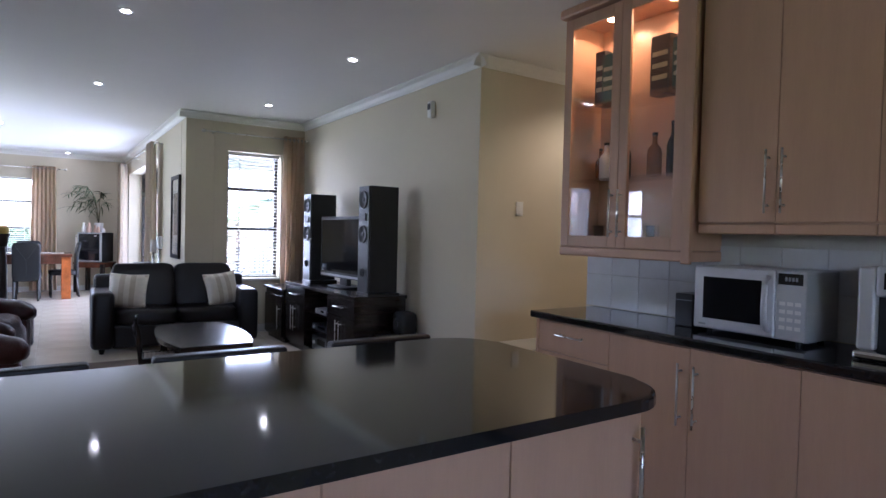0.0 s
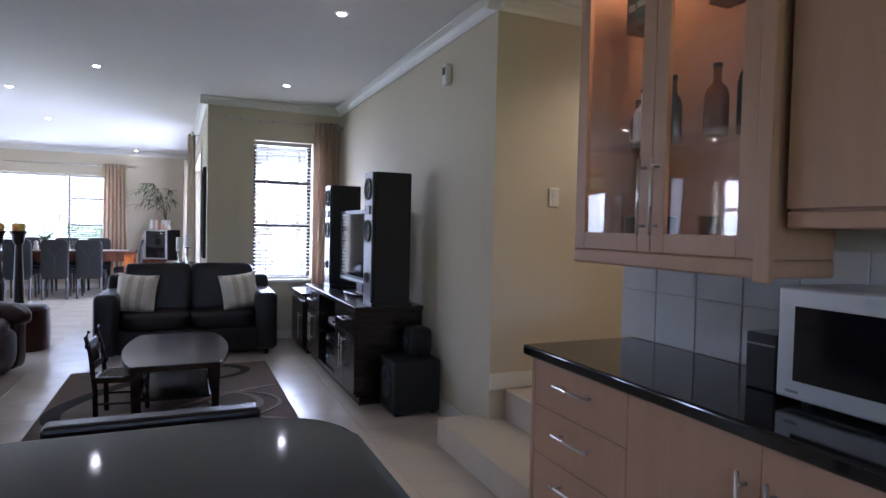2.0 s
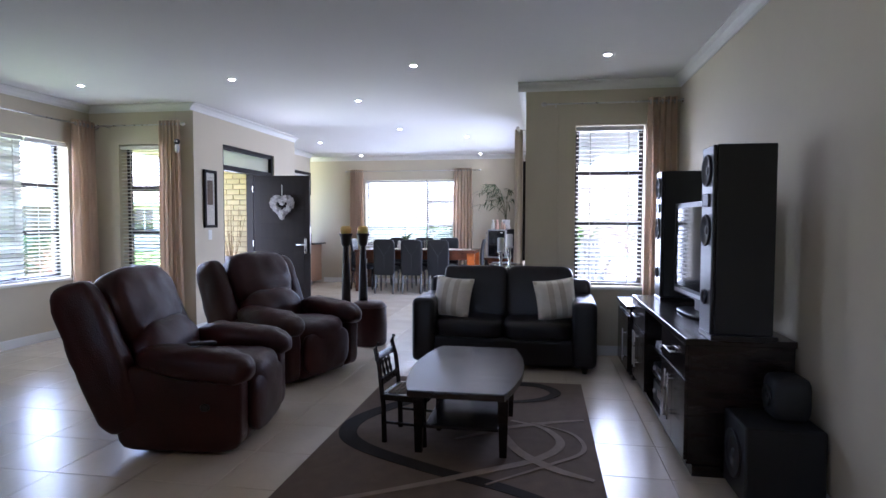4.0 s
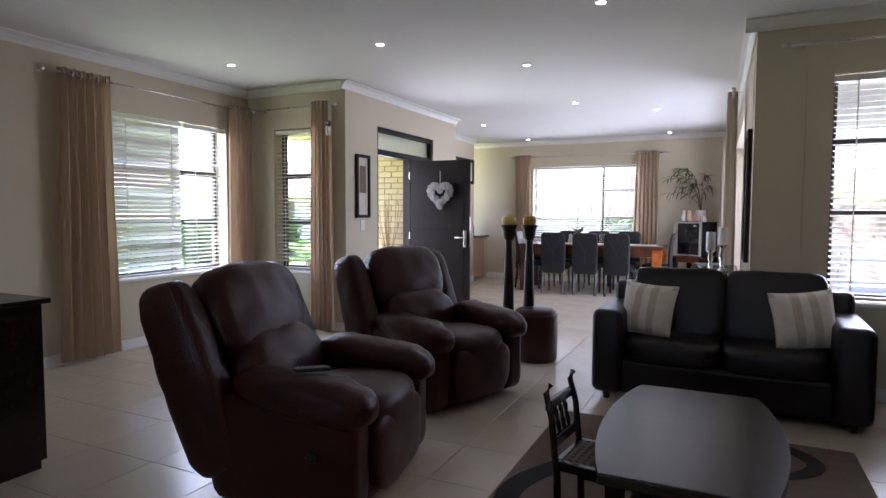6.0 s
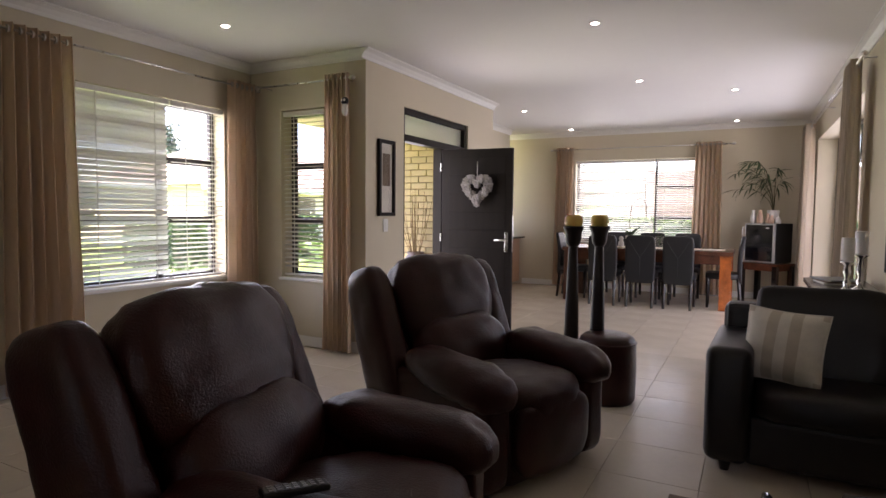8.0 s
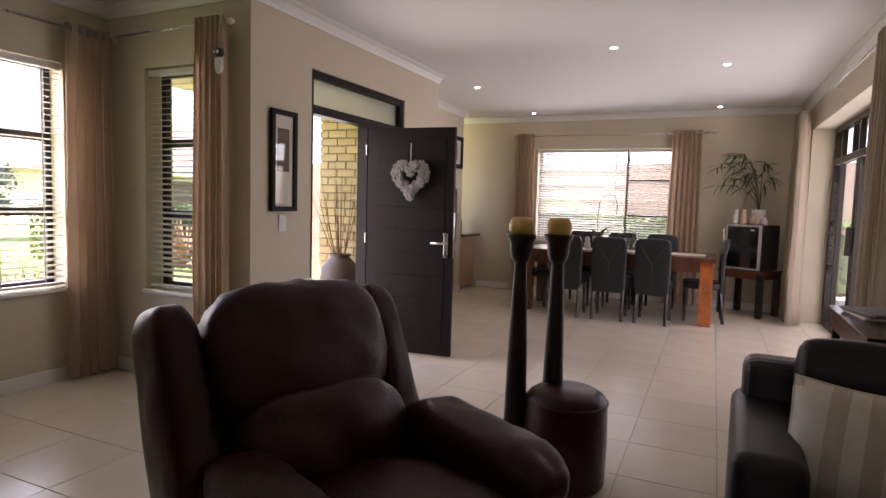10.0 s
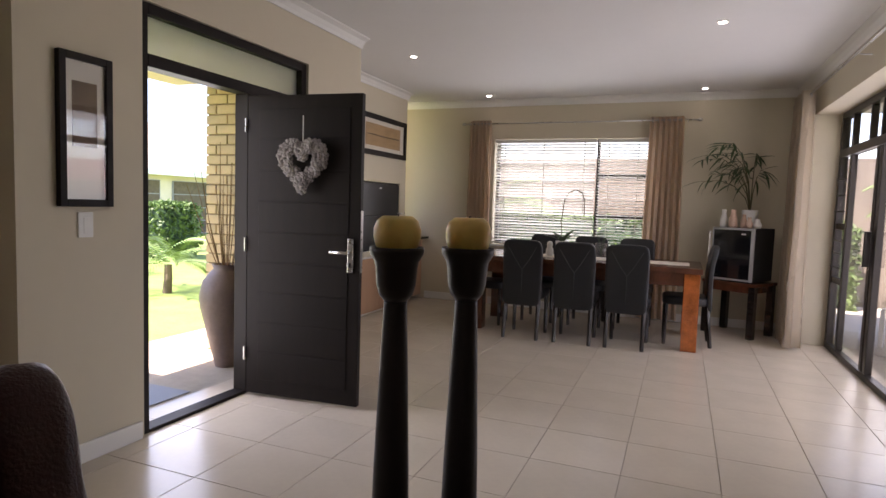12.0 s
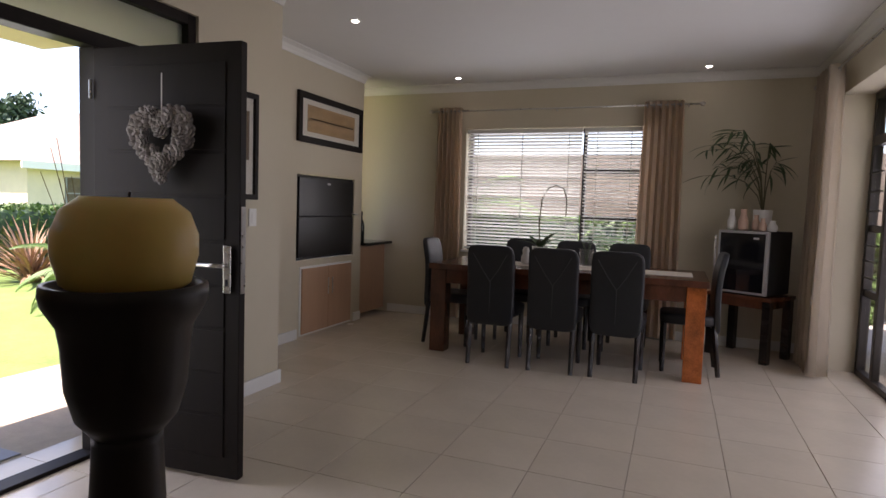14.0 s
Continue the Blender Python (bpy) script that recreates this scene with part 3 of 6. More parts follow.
wreath = thing("heart_wreath", pose(-2.16, 10.25, 0, 0, 0, 5) @ pose(0.45, -0.065, 1.60), "heart-shaped wreath of whitish dried rosettes hung on the front door", "wreath")
M_WREATH = mat("dried_petal", (0.33, 0.30, 0.285), 0.85, var=0.35, scale=30, rnd=0.15)
first = part("rosette", rosette(0), M_WREATH, wreath)
k = 0
for ring_, n in ((1.0, 24), (0.78, 18)):
    for i in range(n):
        x, z = heart(2 * math.pi * (i + 0.5 * (ring_ < 1)) / n)
        mm = pose(x * ring_ * 0.94, random.uniform(-0.01, 0.01), z * ring_ * 0.94, 90, random.uniform(0, 360), 0) @ pose(0, 0, 0, random.uniform(-15, 15), random.uniform(-15, 15), 0) @ Matrix.Scale(0.84, 4)
        if k == 0:
            first.matrix_local = mm
        else:
            share("rosette", first.data, wreath, mm)
        k += 1
part("ribbon", box(-0.003, 0.003, 0.0, 0.002, 0.05, 0.30), M_SLAT, wreath)


# ---- ceiling lights ----
def downlight(x, y):
    t = thing("downlight", pose(x, y, CEIL), "small round recessed downlight, lit", "ceiling light", "recessed downlights")
    part("bezel", lathe([(0.032, -0.008), (0.043, -0.006), (0.046, 0.0)], 24), M_TRIM, t)
    part("bulb", lathe([(0.027, -0.0105), (0.029, -0.0085)], 20), M_LAMP, t, "glowing lamp face")


for lx, ly in ((0.875, 7.42), (2.58, 7.335), (-1.04, 7.65), (-2.75, 7.65), (2.59, 5.05), (0.9, 4.97), (-0.95, 5.0), (-2.75, 5.0), (-0.11, 8.86), (-0.14, 11.05), (-1.95, 12.37), (-1.85, 14.5), (0.74, 14.55), (0.78, 12.0), (0.93, 1.0), (2.4, 1.4), (4.6, 3.6)):
    downlight(lx, ly)


# ---- living area ----
def sofa():
    t = thing("sofa", pose(1.70, 7.95, 0, 0, 0, -2), "two-seater black leather sofa with loose cushions", "sofa")
    part("base", box(-0.66, 0.66, -0.42, 0.40, 0.05, 0.30, 0.03, 3), M_BLACKLEATHER, t)
    part("back_frame", box(-0.82, 0.82, 0.19, 0.37, 0.09, 0.80, 0.05, 3), M_BLACKLEATHER, t)
    for s in (-1, 1):
        arm = box(-0.11, 0.11, -0.47, 0.36, 0.05, 0.655, 0.055, 4)
        bmesh.ops.translate(arm, vec=(s * 0.745, 0, 0), verts=arm.verts)
        part("armrest", arm, M_BLACKLEATHER, t, smooth=True)
        part("seat_cushion", puff(s * 0.318, -0.10, 0.37, 0.32, 0.37, 0.095, 5, 10, 0.008, seed=s), M_BLACKLEATHER, t, smooth=True)
        part("back_cushion", puff(0, 0, 0, 0.325, 0.12, 0.265, 8, 12, 0.010, pose(0, 0, 0, -12), seed=s + 3), M_BLACKLEATHER, t, smooth=True).location = (s * 0.318, 0.13, 0.66)
        for y in (-0.40, 0.31):
            part("foot", lathe([(0.022, 0.0), (0.034, 0.06)], 12), M_DARKWOOD, t, m=pose(s * 0.75, y, 0))
    return t


sofa()


def scatter_cushion(m, label):
    t = thing("scatter_cushion", m, label, "cushion", "striped scatter cushions")
    body = bmesh.new()
    bmesh.ops.create_cube(body, size=2)
    bmesh.ops.subdivide_edges(body, edges=body.edges[:], cuts=13, use_grid_fill=True)
    for v in body.verts:
        u, w = v.co.x, v.co.z
        pinch = 1 - 0.07 * (1 - u * u) * (w * w) - 0.07 * (1 - w * w) * (u * u)
        fat = 0.075 * ((1 - abs(u) ** 3) * (1 - abs(w) ** 3)) ** 0.6 + 0.006
        v.co = Vector((0.19 * u * pinch, v.co.y * fat + 0.004 * noise.noise(Vector((u * 3, v.co.y, w * 3))), 0.19 * w * pinch))
    ob = part("cover", body, M_CREAMFABRIC, t, smooth=True)
    ob.data.materials.append(M_STRIPE)
    for f in ob.data.polygons:
        u = f.center.x / 0.2
        f.material_index = 1 if 0.12 < abs(u) < 0.42 or abs(u) > 0.86 else 0
    rim = [(-1 + k / 5, -1) for k in range(10)] + [(1, -1 + k / 5) for k in range(10)] + [(1 - k / 5, 1) for k in range(10)] + [(-1, 1 - k / 5) for k in range(11)]
    part("piping", tube([(0.192 * u * (1 - 0.07 * (1 - u * u) * w * w - 0.07 * (1 - w * w) * u * u), 0, 0.192 * w * (1 - 0.07 * (1 - u * u) * w * w - 0.07 * (1 - w * w) * u * u)) for u, w in rim], 0.006, 6), M_CREAMFABRIC, t, smooth=True)


scatter_cushion(pose(1.19, 7.75, 0.645, -18, 3, -14), "cream and taupe striped cushion leaning on the sofa back")
scatter_cushion(pose(2.18, 7.73, 0.645, -18, -6, 12), "cream and taupe striped cushion tilted in the sofa corner")


def recliner(m, label):
    """Faces local +x; origin at the middle of its base."""
    t = thing("recliner", m, label, "armchair", "leather recliners")
    L = M_BROWNLEATHER
    part("body", box(-0.42, 0.40, -0.30, 0.30, 0.03, 0.34, 0.05, 3), L, t, smooth=True)
    part("seat", puff(0.10, 0, 0.40, 0.40, 0.285, 0.13, 3.2, 12, 0.012), L, t, smooth=True)
    part("footrest", puff(0.43, 0, 0.25, 0.075, 0.29, 0.19, 3.5, 10, 0.010, seed=5), L, t, smooth=True)
    for s in (-1, 1):
        part("side_panel", puff(-0.02, s * 0.385, 0.28, 0.45, 0.085, 0.255, 7, 10, 0.006, seed=s), L, t, smooth=True)
        part("arm_pad", puff(0.08, s * 0.385, 0.535, 0.44, 0.125, 0.10, 2.8, 12, 0.016, pose(0, 0, 0, 0, 5, 0), seed=s * 4), L, t, smooth=True)
        wing = puff(0, 0, 0, 0.15, 0.085, 0.46, 4.0, 12, 0.012, pose(0, 0, 0, 0, -21, 0), seed=s * 9)
        part("wing", wing, L, t, smooth=True).location = (-0.57, s * 0.42, 0.58)
    part("back_shell", puff(0, 0, 0, 0.09, 0.37, 0.42, 4, 10, 0.006, pose(0, 0, 0, 0, -21, 0)), L, t, smooth=True).location = (-0.63, 0, 0.57)
    part("lumbar_cushion", puff(0, 0, 0, 0.12, 0.32, 0.17, 3, 11, 0.016, pose(0, 0, 0, 0, -21, 0), seed=12), L, t, smooth=True).location = (-0.38, 0, 0.58)
    part("head_cushion", puff(0, 0, 0, 0.145, 0.355, 0.26, 3.0, 12, 0.018, pose(0, 0, 0, 0, -21, 0), seed=17), L, t, smooth=True).location = (-0.55, 0, 0.83)
    part("release_lever", puff(0.12, -0.478, 0.30, 0.045, 0.012, 0.022, 2.5, 5), M_PLASTIC, t, smooth=True)
    for piece in t.children:  # a short seat: the front half is shallower than the back
        for v in piece.data.vertices:
            if v.co.x > 0 and abs(piece.location.x) < 0.01:
                v.co.x *= 0.64
    return t


recliner(pose(-0.01, 5.64, 0, 0, 0, 8), "dark oxblood leather recliner with a remote on its arm")
recliner(pose(-0.08, 7.10, 0, 0, 0, -20), "dark oxblood leather recliner beside the tall candlesticks")
rem = thing("remote_control", pose(0.06, 5.28, 0.648, 0, 5, 60), "black remote control lying on the recliner arm", "remote control")
part("body", box(-0.085, 0.085, -0.022, 0.022, -0.004, 0.014, 0.006), M_PLASTIC, rem)
for i in range(7):
    for j in range(3):
        part("button", box(-0.07 + i * 0.021, -0.058 + i * 0.021, -0.016 + j * 0.012, -0.008 + j * 0.012, 0.0145, 0.017), M_CAMO, rem)


def coffee_table():
    t = thing("coffee_table", pose(1.585, 5.84, 0), "dark espresso coffee table with bowed sides and a lower shelf", "coffee table")
    pts = []
    for k in range(15):
        u = -1 + 2 * k / 14
        pts.append((0.27 + 0.085 * (1 - u * u), 0.60 * u))
    for k in range(15):
        u = 1 - 2 * k / 14
        pts.append((-0.27 - 0.085 * (1 - u * u), 0.60 * u))
    part("tabletop", extrude_outline(pts, 0.405, 0.445, 0.008), M_DARKWOOD, t)
    part("shelf", box(-0.22, 0.22, -0.36, 0.40, 0.15, 0.17, 0.004), M_DARKWOOD, t)
    part("apron", box(-0.225, 0.225, -0.34, 0.34, 0.35, 0.404), M_DARKWOOD, t)
    for sx in (-1, 1):
        for sy in (-1, 1):
            leg = bmesh.new()
            bmesh.ops.create_cube(leg, size=1)
            for v in leg.verts:
                k = 0.032 if v.co.z > 0 else 0.021
                v.co = Vector((math.copysign(k, v.co.x), math.copysign(k, v.co.y), 0.404 if v.co.z > 0 else 0.0))
            bmesh.ops.translate(leg, vec=(sx * 0.25, sy * 0.37, 0.012), verts=leg.verts)
            part("leg", leg, M_DARKWOOD, t)


coffee_table()


def child_chair():
    t = thing("child_chair", pose(1.23, 5.71, 0.012, 0, 0, -7) @ Matrix.Diagonal((1.1, 1.1, 1.13, 1.0)), "small antique child's chair with a woven riempie seat", "chair")
    for y in (-0.13, 0.13):
        part("back_post", tube([(-0.11, y, 0.0), (-0.115, y, 0.2), (-0.125, y, 0.28), (-0.14, y, 0.42), (-0.165, y * 0.98, 0.51), (-0.15, y * 0.9, 0.545)], 0.016, 8, taper=0.75), M_DARKWOOD, t, smooth=True)
        part("front_leg", tube([(0.13, y * 1.05, 0.0), (0.125, y * 1.05, 0.14), (0.13, y * 1.05, 0.265)], 0.015, 8), M_DARKWOOD, t, smooth=True)
        part("side_rail", box(-0.115, 0.14, y - 0.014, y + 0.014, 0.235, 0.27, 0.004), M_DARKWOOD, t)
        part("stretcher", tube([(-0.11, y, 0.11), (0.125, y, 0.11)], 0.008, 6), M_DARKWOOD, t)
    for x in (-0.115, 0.13):
        part("cross_rail", box(x - 0.013, x + 0.013, -0.115, 0.115, 0.235, 0.27, 0.004), M_DARKWOOD, t)
    for z, x in ((0.33, -0.132), (0.46, -0.163)):
        part("back_rail", box(x - 0.010, x + 0.010, -0.12, 0.12, z - 0.02, z + 0.02, 0.005), M_DARKWOOD, t)
    for y in (-0.05, 0.0, 0.05):
        part("spindle", lathe([(0.006, 0), (0.011, 0.03), (0.006, 0.055), (0.011, 0.08), (0.006, 0.11)], 10), M_DARKWOOD, t, m=pose(-0.137, y, 0.345, 0, -13, 0), smooth=True)
    for k in range(8):
        y = -0.105 + 0.03 * k
        part("seat_thong", box(-0.10, 0.117, y - 0.006, y + 0.006, 0.262, 0.267), M_RUGLIGHT, t)
        x = -0.09 + 0.0275 * k
        part("seat_thong", box(x - 0.006, x + 0.006, -0.113, 0.113, 0.267, 0.271), M_RUGLIGHT, t)


child_chair()


rug = thing("rug", pose(-0.03, 0.2, 0), "taupe rug with a black loop under the coffee table", "rug")
part("rug_field", box(0.75, 2.41, 4.38, 6.92, 0.0, 0.012, 0.004), M_RUG, rug)


def band(points, width, z, steps=10):
    """A flat woven band that glides through a few plan points and tapers at its ends."""
    pts = [Vector((x, y, 0)) for x, y in points]
    pts = [2 * pts[0] - pts[1], *pts, 2 * pts[-1] - pts[-2]]
    line = []
    for p, q, r, t in zip(pts, pts[1:], pts[2:], pts[3:]):
        for k in range(steps):
            u = k / steps
            line.append(0.5 * (2 * q + (r - p) * u + (2 * p - 5 * q + 4 * r - t) * u * u + (3 * q - p - 3 * r + t) * u ** 3))
    line.append(pts[-2])
    bm = bmesh.new()
    rows = []
    for k, p in enumerate(line):
        d = (line[min(k + 1, len(line) - 1)] - line[max(k - 1, 0)]).normalized()
        n, w = Vector((-d.y, d.x, 0)), width * (0.45 + 0.55 * math.sin(math.pi * k / (len(line) - 1)))
        row = []
        for s in (-0.5, 0.5):
            c = p + n * w * s
            row += [bm.verts.new((c.x, c.y, z)), bm.verts.new((c.x, c.y, z - 0.006))]
        rows.append(row)
    for a, b in zip(rows, rows[1:]):
        for i, j in ((0, 2), (2, 3), (3, 1), (1, 0)):
            bm.faces.new((a[i], b[i], b[j], a[j]))
    return bm


part("dark_band", band([(1.80, 6.30), (2.08, 6.43), (2.19, 6.64), (2.00, 6.83), (1.62, 6.72), (1.18, 6.33), (0.87, 5.85), (0.84, 5.52), (1.02, 5.28), (1.46, 5.04), (1.88, 4.87), (2.18, 4.68), (2.30, 4.46)], 0.12, 0.0150), M_RUGDARK, rug, "black curved band")
for n_, (pts, w) in enumerate((([(2.37, 5.99), (2.12, 5.89), (1.86, 5.75), (1.55, 5.50)], 0.05), ([(1.88, 5.90), (2.10, 5.78), (2.20, 5.52), (2.06, 5.26), (1.74, 5.02), (1.30, 4.72), (0.95, 4.52)], 0.06), ([(1.84, 5.66), (1.95, 5.36), (2.15, 5.14), (2.36, 5.02)], 0.07), ([(2.02, 5.88), (2.28, 5.70), (2.33, 5.42), (2.12, 5.18), (1.80, 4.88)], 0.03))):
    part("pale_band", band(pts, w, 0.0162 + 0.0006 * n_), M_RUGLIGHT, rug, "pale curved band")


def cabinet_door(parent, axis_x, y0, y1, z0, z1, handle_y=None, hz=None, material=None, horiz=False, thick=0.018):
    """A slab front in the plane x = axis_x, facing -x, with a bar handle."""
    d = part("drawer_front" if horiz else "door", box(axis_x - thick, axis_x, y0 + 0.0015, y1 - 0.0015, z0 + 0.0015, z1 - 0.0015, 0.002), material, parent)
    if handle_y is not None:
        bm = bmesh.new()
        if horiz:
            c, h = handle_y, 0.10
            tube([(axis_x - thick - 0.032, c - h, hz), (axis_x - thick - 0.032, c + h, hz)], 0.0048, 8, bm)
            for s in (-0.75, 0.75):
                tube([(axis_x - thick, c + s * h, hz), (axis_x - thick - 0.032, c + s * h, hz)], 0.005, 8, bm)
        else:
            c, h = hz, 0.14
            tube([(axis_x - thick - 0.032, handle_y, c - h), (axis_x - thick - 0.032, handle_y, c + h)], 0.0048, 8, bm)
            for s in (-0.75, 0.75):
                tube([(axis_x - thick, handle_y, c + s * h), (axis_x - thick - 0.032, handle_y, c + s * h)], 0.005, 8, bm)
        part("handle", bm, M_STEEL, d, "brushed steel bar handle", smooth=True)
    return d


def tv_unit():
    t = thing("tv_unit", pose(0, 0, 0), "dark espresso television sideboard with cupboards and open media bays", "sideboard")
    x0, x1, y0, y1 = 2.83, 3.365, 5.40, 7.32
    part("top", box(x0 - 0.02, x1, y0 - 0.01, y1 + 0.01, 0.72, 0.755, 0.004), M_DARKWOOD, t)
    part("plinth", box(x0 + 0.03, x1, y0 + 0.01, y1 - 0.01, 0.0, 0.06), M_DARKWOOD, t)
    part("bottom", box(x0, x1, y0 + 0.02, y1 - 0.02, 0.062, 0.085), M_DARKWOOD, t)
    part("back", box(x1 - 0.02, x1, y0 + 0.02, y1 - 0.02, 0.086, 0.719), M_DARKWOOD, t)
    for y in (y0, 6.03, 6.67, y1 - 0.02):
        part("upright", box(x0, x1 - 0.021, y, y + 0.02, 0.086, 0.719), M_DARKWOOD, t)
    for z in (0.28, 0.46):
        part("shelf", box(x0 + 0.02, x1 - 0.021, 6.051, 6.669, z, z + 0.018), M_DARKWOOD, t)
    for a, b in ((5.40, 6.04), (6.68, 7.32)):
        mid = (a + b) / 2
        cabinet_door(t, x0, a, mid, 0.09, 0.53, mid - 0.04, 0.36, M_DARKWOOD)
        cabinet_door(t, x0, mid, b, 0.09, 0.53, mid + 0.04, 0.36, M_DARKWOOD)
        cabinet_door(t, x0, a, b, 0.535, 0.718, mid, 0.63, M_DARKWOOD, True)


tv_unit()


def media_box(name, y0, y1, z, h, label, material=M_PLASTIC, x0=2.86):
    t = thing(name, pose(0, 0, 0), label, "media player")
    part("case", box(x0, x0 + 0.34, y0, y1, z, z + h, 0.004), material, t)
    part("display", box(x0 - 0.002, x0 - 0.0003, y0 + 0.06, y1 - 0.16, z + h * 0.4, z + h * 0.8), M_SCREEN, t)
    part("knob", lathe([(0.018, 0), (0.016, 0.014)], 16), M_SILVER, t, m=pose(x0, y1 - 0.07, z + h / 2, 0, -90, 0))


media_box("av_receiver", 6.14, 6.56, 0.086, 0.15, "black receiver in the lower media bay")
media_box("disc_player", 6.14, 6.56, 0.299, 0.06, "black disc player on the media shelf")
media_box("decoder", 6.18, 6.48, 0.479, 0.05, "silver decoder on the upper media shelf", M_SILVER)


def tower_speaker(x, y, z, h, label):
    t = thing("tower_speaker", pose(x, y, z), label, "loudspeaker", "tower loudspeakers")
    part("cabinet", box(0.0, 0.29, -0.11, 0.11, 0.03, h, 0.006), M_MATTBLACK, t)
    part("base_plate", box(-0.02, 0.31, -0.125, 0.125, 0, 0.028, 0.005), M_PLASTIC, t)
    baffle = part("baffle", box(-0.022, -0.001, -0.108, 0.108, 0.03, h - 0.002, 0.008), M_PLASTIC, t)
    for zz, r in ((h - 0.13, 0.085), (h - 0.45, 0.085), (0.22, 0.04)):
        part("driver", lathe([(r, 0), (r * 1.02, 0.008), (r * 0.92, 0.012), (r * 0.85, 0.004), (r * 0.35, -0.012), (r * 0.3, 0.0), (r * 0.1, 0.006)], 28), M_CONE, baffle, m=pose(-0.0225, 0, zz, 0, -90, 0), smooth=True)
    part("tweeter", box(-0.03, -0.0225, -0.06, 0.06, h - 0.325, h - 0.255, 0.008), M_CONE, baffle)


tower_speaker(2.945, 5.475, 0.755, 1.03, "tall black tower loudspeaker standing on the television sideboard")


def side_unit():
    t = thing("side_unit", pose(0, 0, 0), "low dark wooden side unit beside the window", "cabinet")
    part("carcass", box(2.80, 3.36, 7.35, 8.03, 0.05, 0.62, 0.004), M_DARKWOOD, t)
    part("top", box(2.77, 3.365, 7.34, 8.05, 0.622, 0.65, 0.004), M_DARKWOOD, t)
    part("plinth", box(2.83, 3.36, 7.37, 8.01, 0, 0.05), M_DARKWOOD, t)
    cabinet_door(t, 2.80, 7.36, 8.02, 0.07, 0.56, 7.44, 0.3, M_DARKWOOD)


side_unit()
tower_speaker(2.985, 7.05, 0.755, 1.02, "tall black tower loudspeaker by the lounge window")


def television():
    t = thing("television", pose(3.08, 6.28, 0.755, 0, 0, 3), "black flat television switched off on the sideboard", "television")
    part("housing", box(0.0, 0.07, -0.53, 0.53, 0.10, 0.76, 0.012, 3), M_PLASTIC, t)
    part("bezel", box(-0.012, -0.001, -0.53, 0.53, 0.10, 0.76, 0.005), M_PLASTIC, t)
    part("screen", box(-0.0155, -0.0125, -0.49, 0.49, 0.16, 0.725), M_SCREEN, t, "dark glossy screen")
    part("speaker_strip", box(-0.016, -0.0125, -0.5, 0.5, 0.112, 0.135), M_SILVER, t)
    part("neck", box(0.01, 0.06, -0.08, 0.08, 0.02, 0.10), M_PLASTIC, t)
    part("foot", puff(0.03, 0, 0.012, 0.13, 0.26, 0.012, 3, 6), M_PLASTIC, t, smooth=True)


television()
sub = thing("subwoofer", pose(3.19, 5.2, 0), "black floor-standing subwoofer beside the television sideboard", "loudspeaker")
part("cabinet", box(-0.18, 0.18, -0.16, 0.18, 0.02, 0.40, 0.012, 3), M_MATTBLACK, sub)
part("driver", lathe([(0.12, 0), (0.12, 0.01), (0.1, 0.004), (0.03, -0.01), (0.02, 0.004)], 28), M_CONE, sub, m=pose(-0.182, 0.01, 0.22, 0, -90, 0), smooth=True)
for fx in (-0.14, 0.14):
    for fy in (-0.12, 0.14):
        part("foot", lathe([(0.02, 0), (0.022, 0.02)], 10), M_PLASTIC, sub, m=pose(fx, fy, 0))
sat = thing("bookshelf_speaker", pose(3.26, 5.24, 0.40), "small black satellite loudspeaker standing on the subwoofer", "loudspeaker")
part("cabinet", puff(0, 0, 0.11, 0.09, 0.10, 0.11, 5, 6), M_MATTBLACK, sat, smooth=True)
part("driver", lathe([(0.055, 0), (0.055, 0.008), (0.02, -0.004), (0.012, 0.004)], 20), M_CONE, sat, m=pose(-0.091, 0, 0.11, 0, -90, 0), smooth=True)

pir = thing("alarm_sensor", pose(3.39, 5.03, 2.48), "white alarm sensor fixed high on the wall", "alarm sensor")
part("housing", box(-0.05, -0.001, -0.035, 0.035, -0.075, 0.075, 0.012, 3), M_TRIM, pir)
part("lens", box(-0.056, -0.0505, -0.022, 0.022, -0.005, 0.05, 0.002), M_CONE, pir)


def switch_plate(m, w, h, n, label):
    t = thing("light_switch", m, label, "light switch")
    part("plate", box(-w / 2, w / 2, -0.009, -0.001, -h / 2, h / 2, 0.003), M_TRIM, t)
    for k in range(n):
        part("rocker", box(-0.014, 0.014, -0.013, -0.0095, -h / 2 + 0.02 + k * (h - 0.04) / n, -h / 2 + 0.014 + (k + 1) * (h - 0.04) / n, 0.002), M_TRIM, t)


switch_plate(pose(3.83, 4.32, 1.585), 0.075, 0.12, 2, "white light switch in the passage")
switch_plate(pose(-2.15, 9.05, 1.20, 0, 0, 90), 0.08, 0.125, 1, "white light switch beside the front door")
switch_plate(pose(-2.15, 11.40, 1.22, 0, 0, 90), 0.075, 0.12, 1, "white light switch behind the front door")


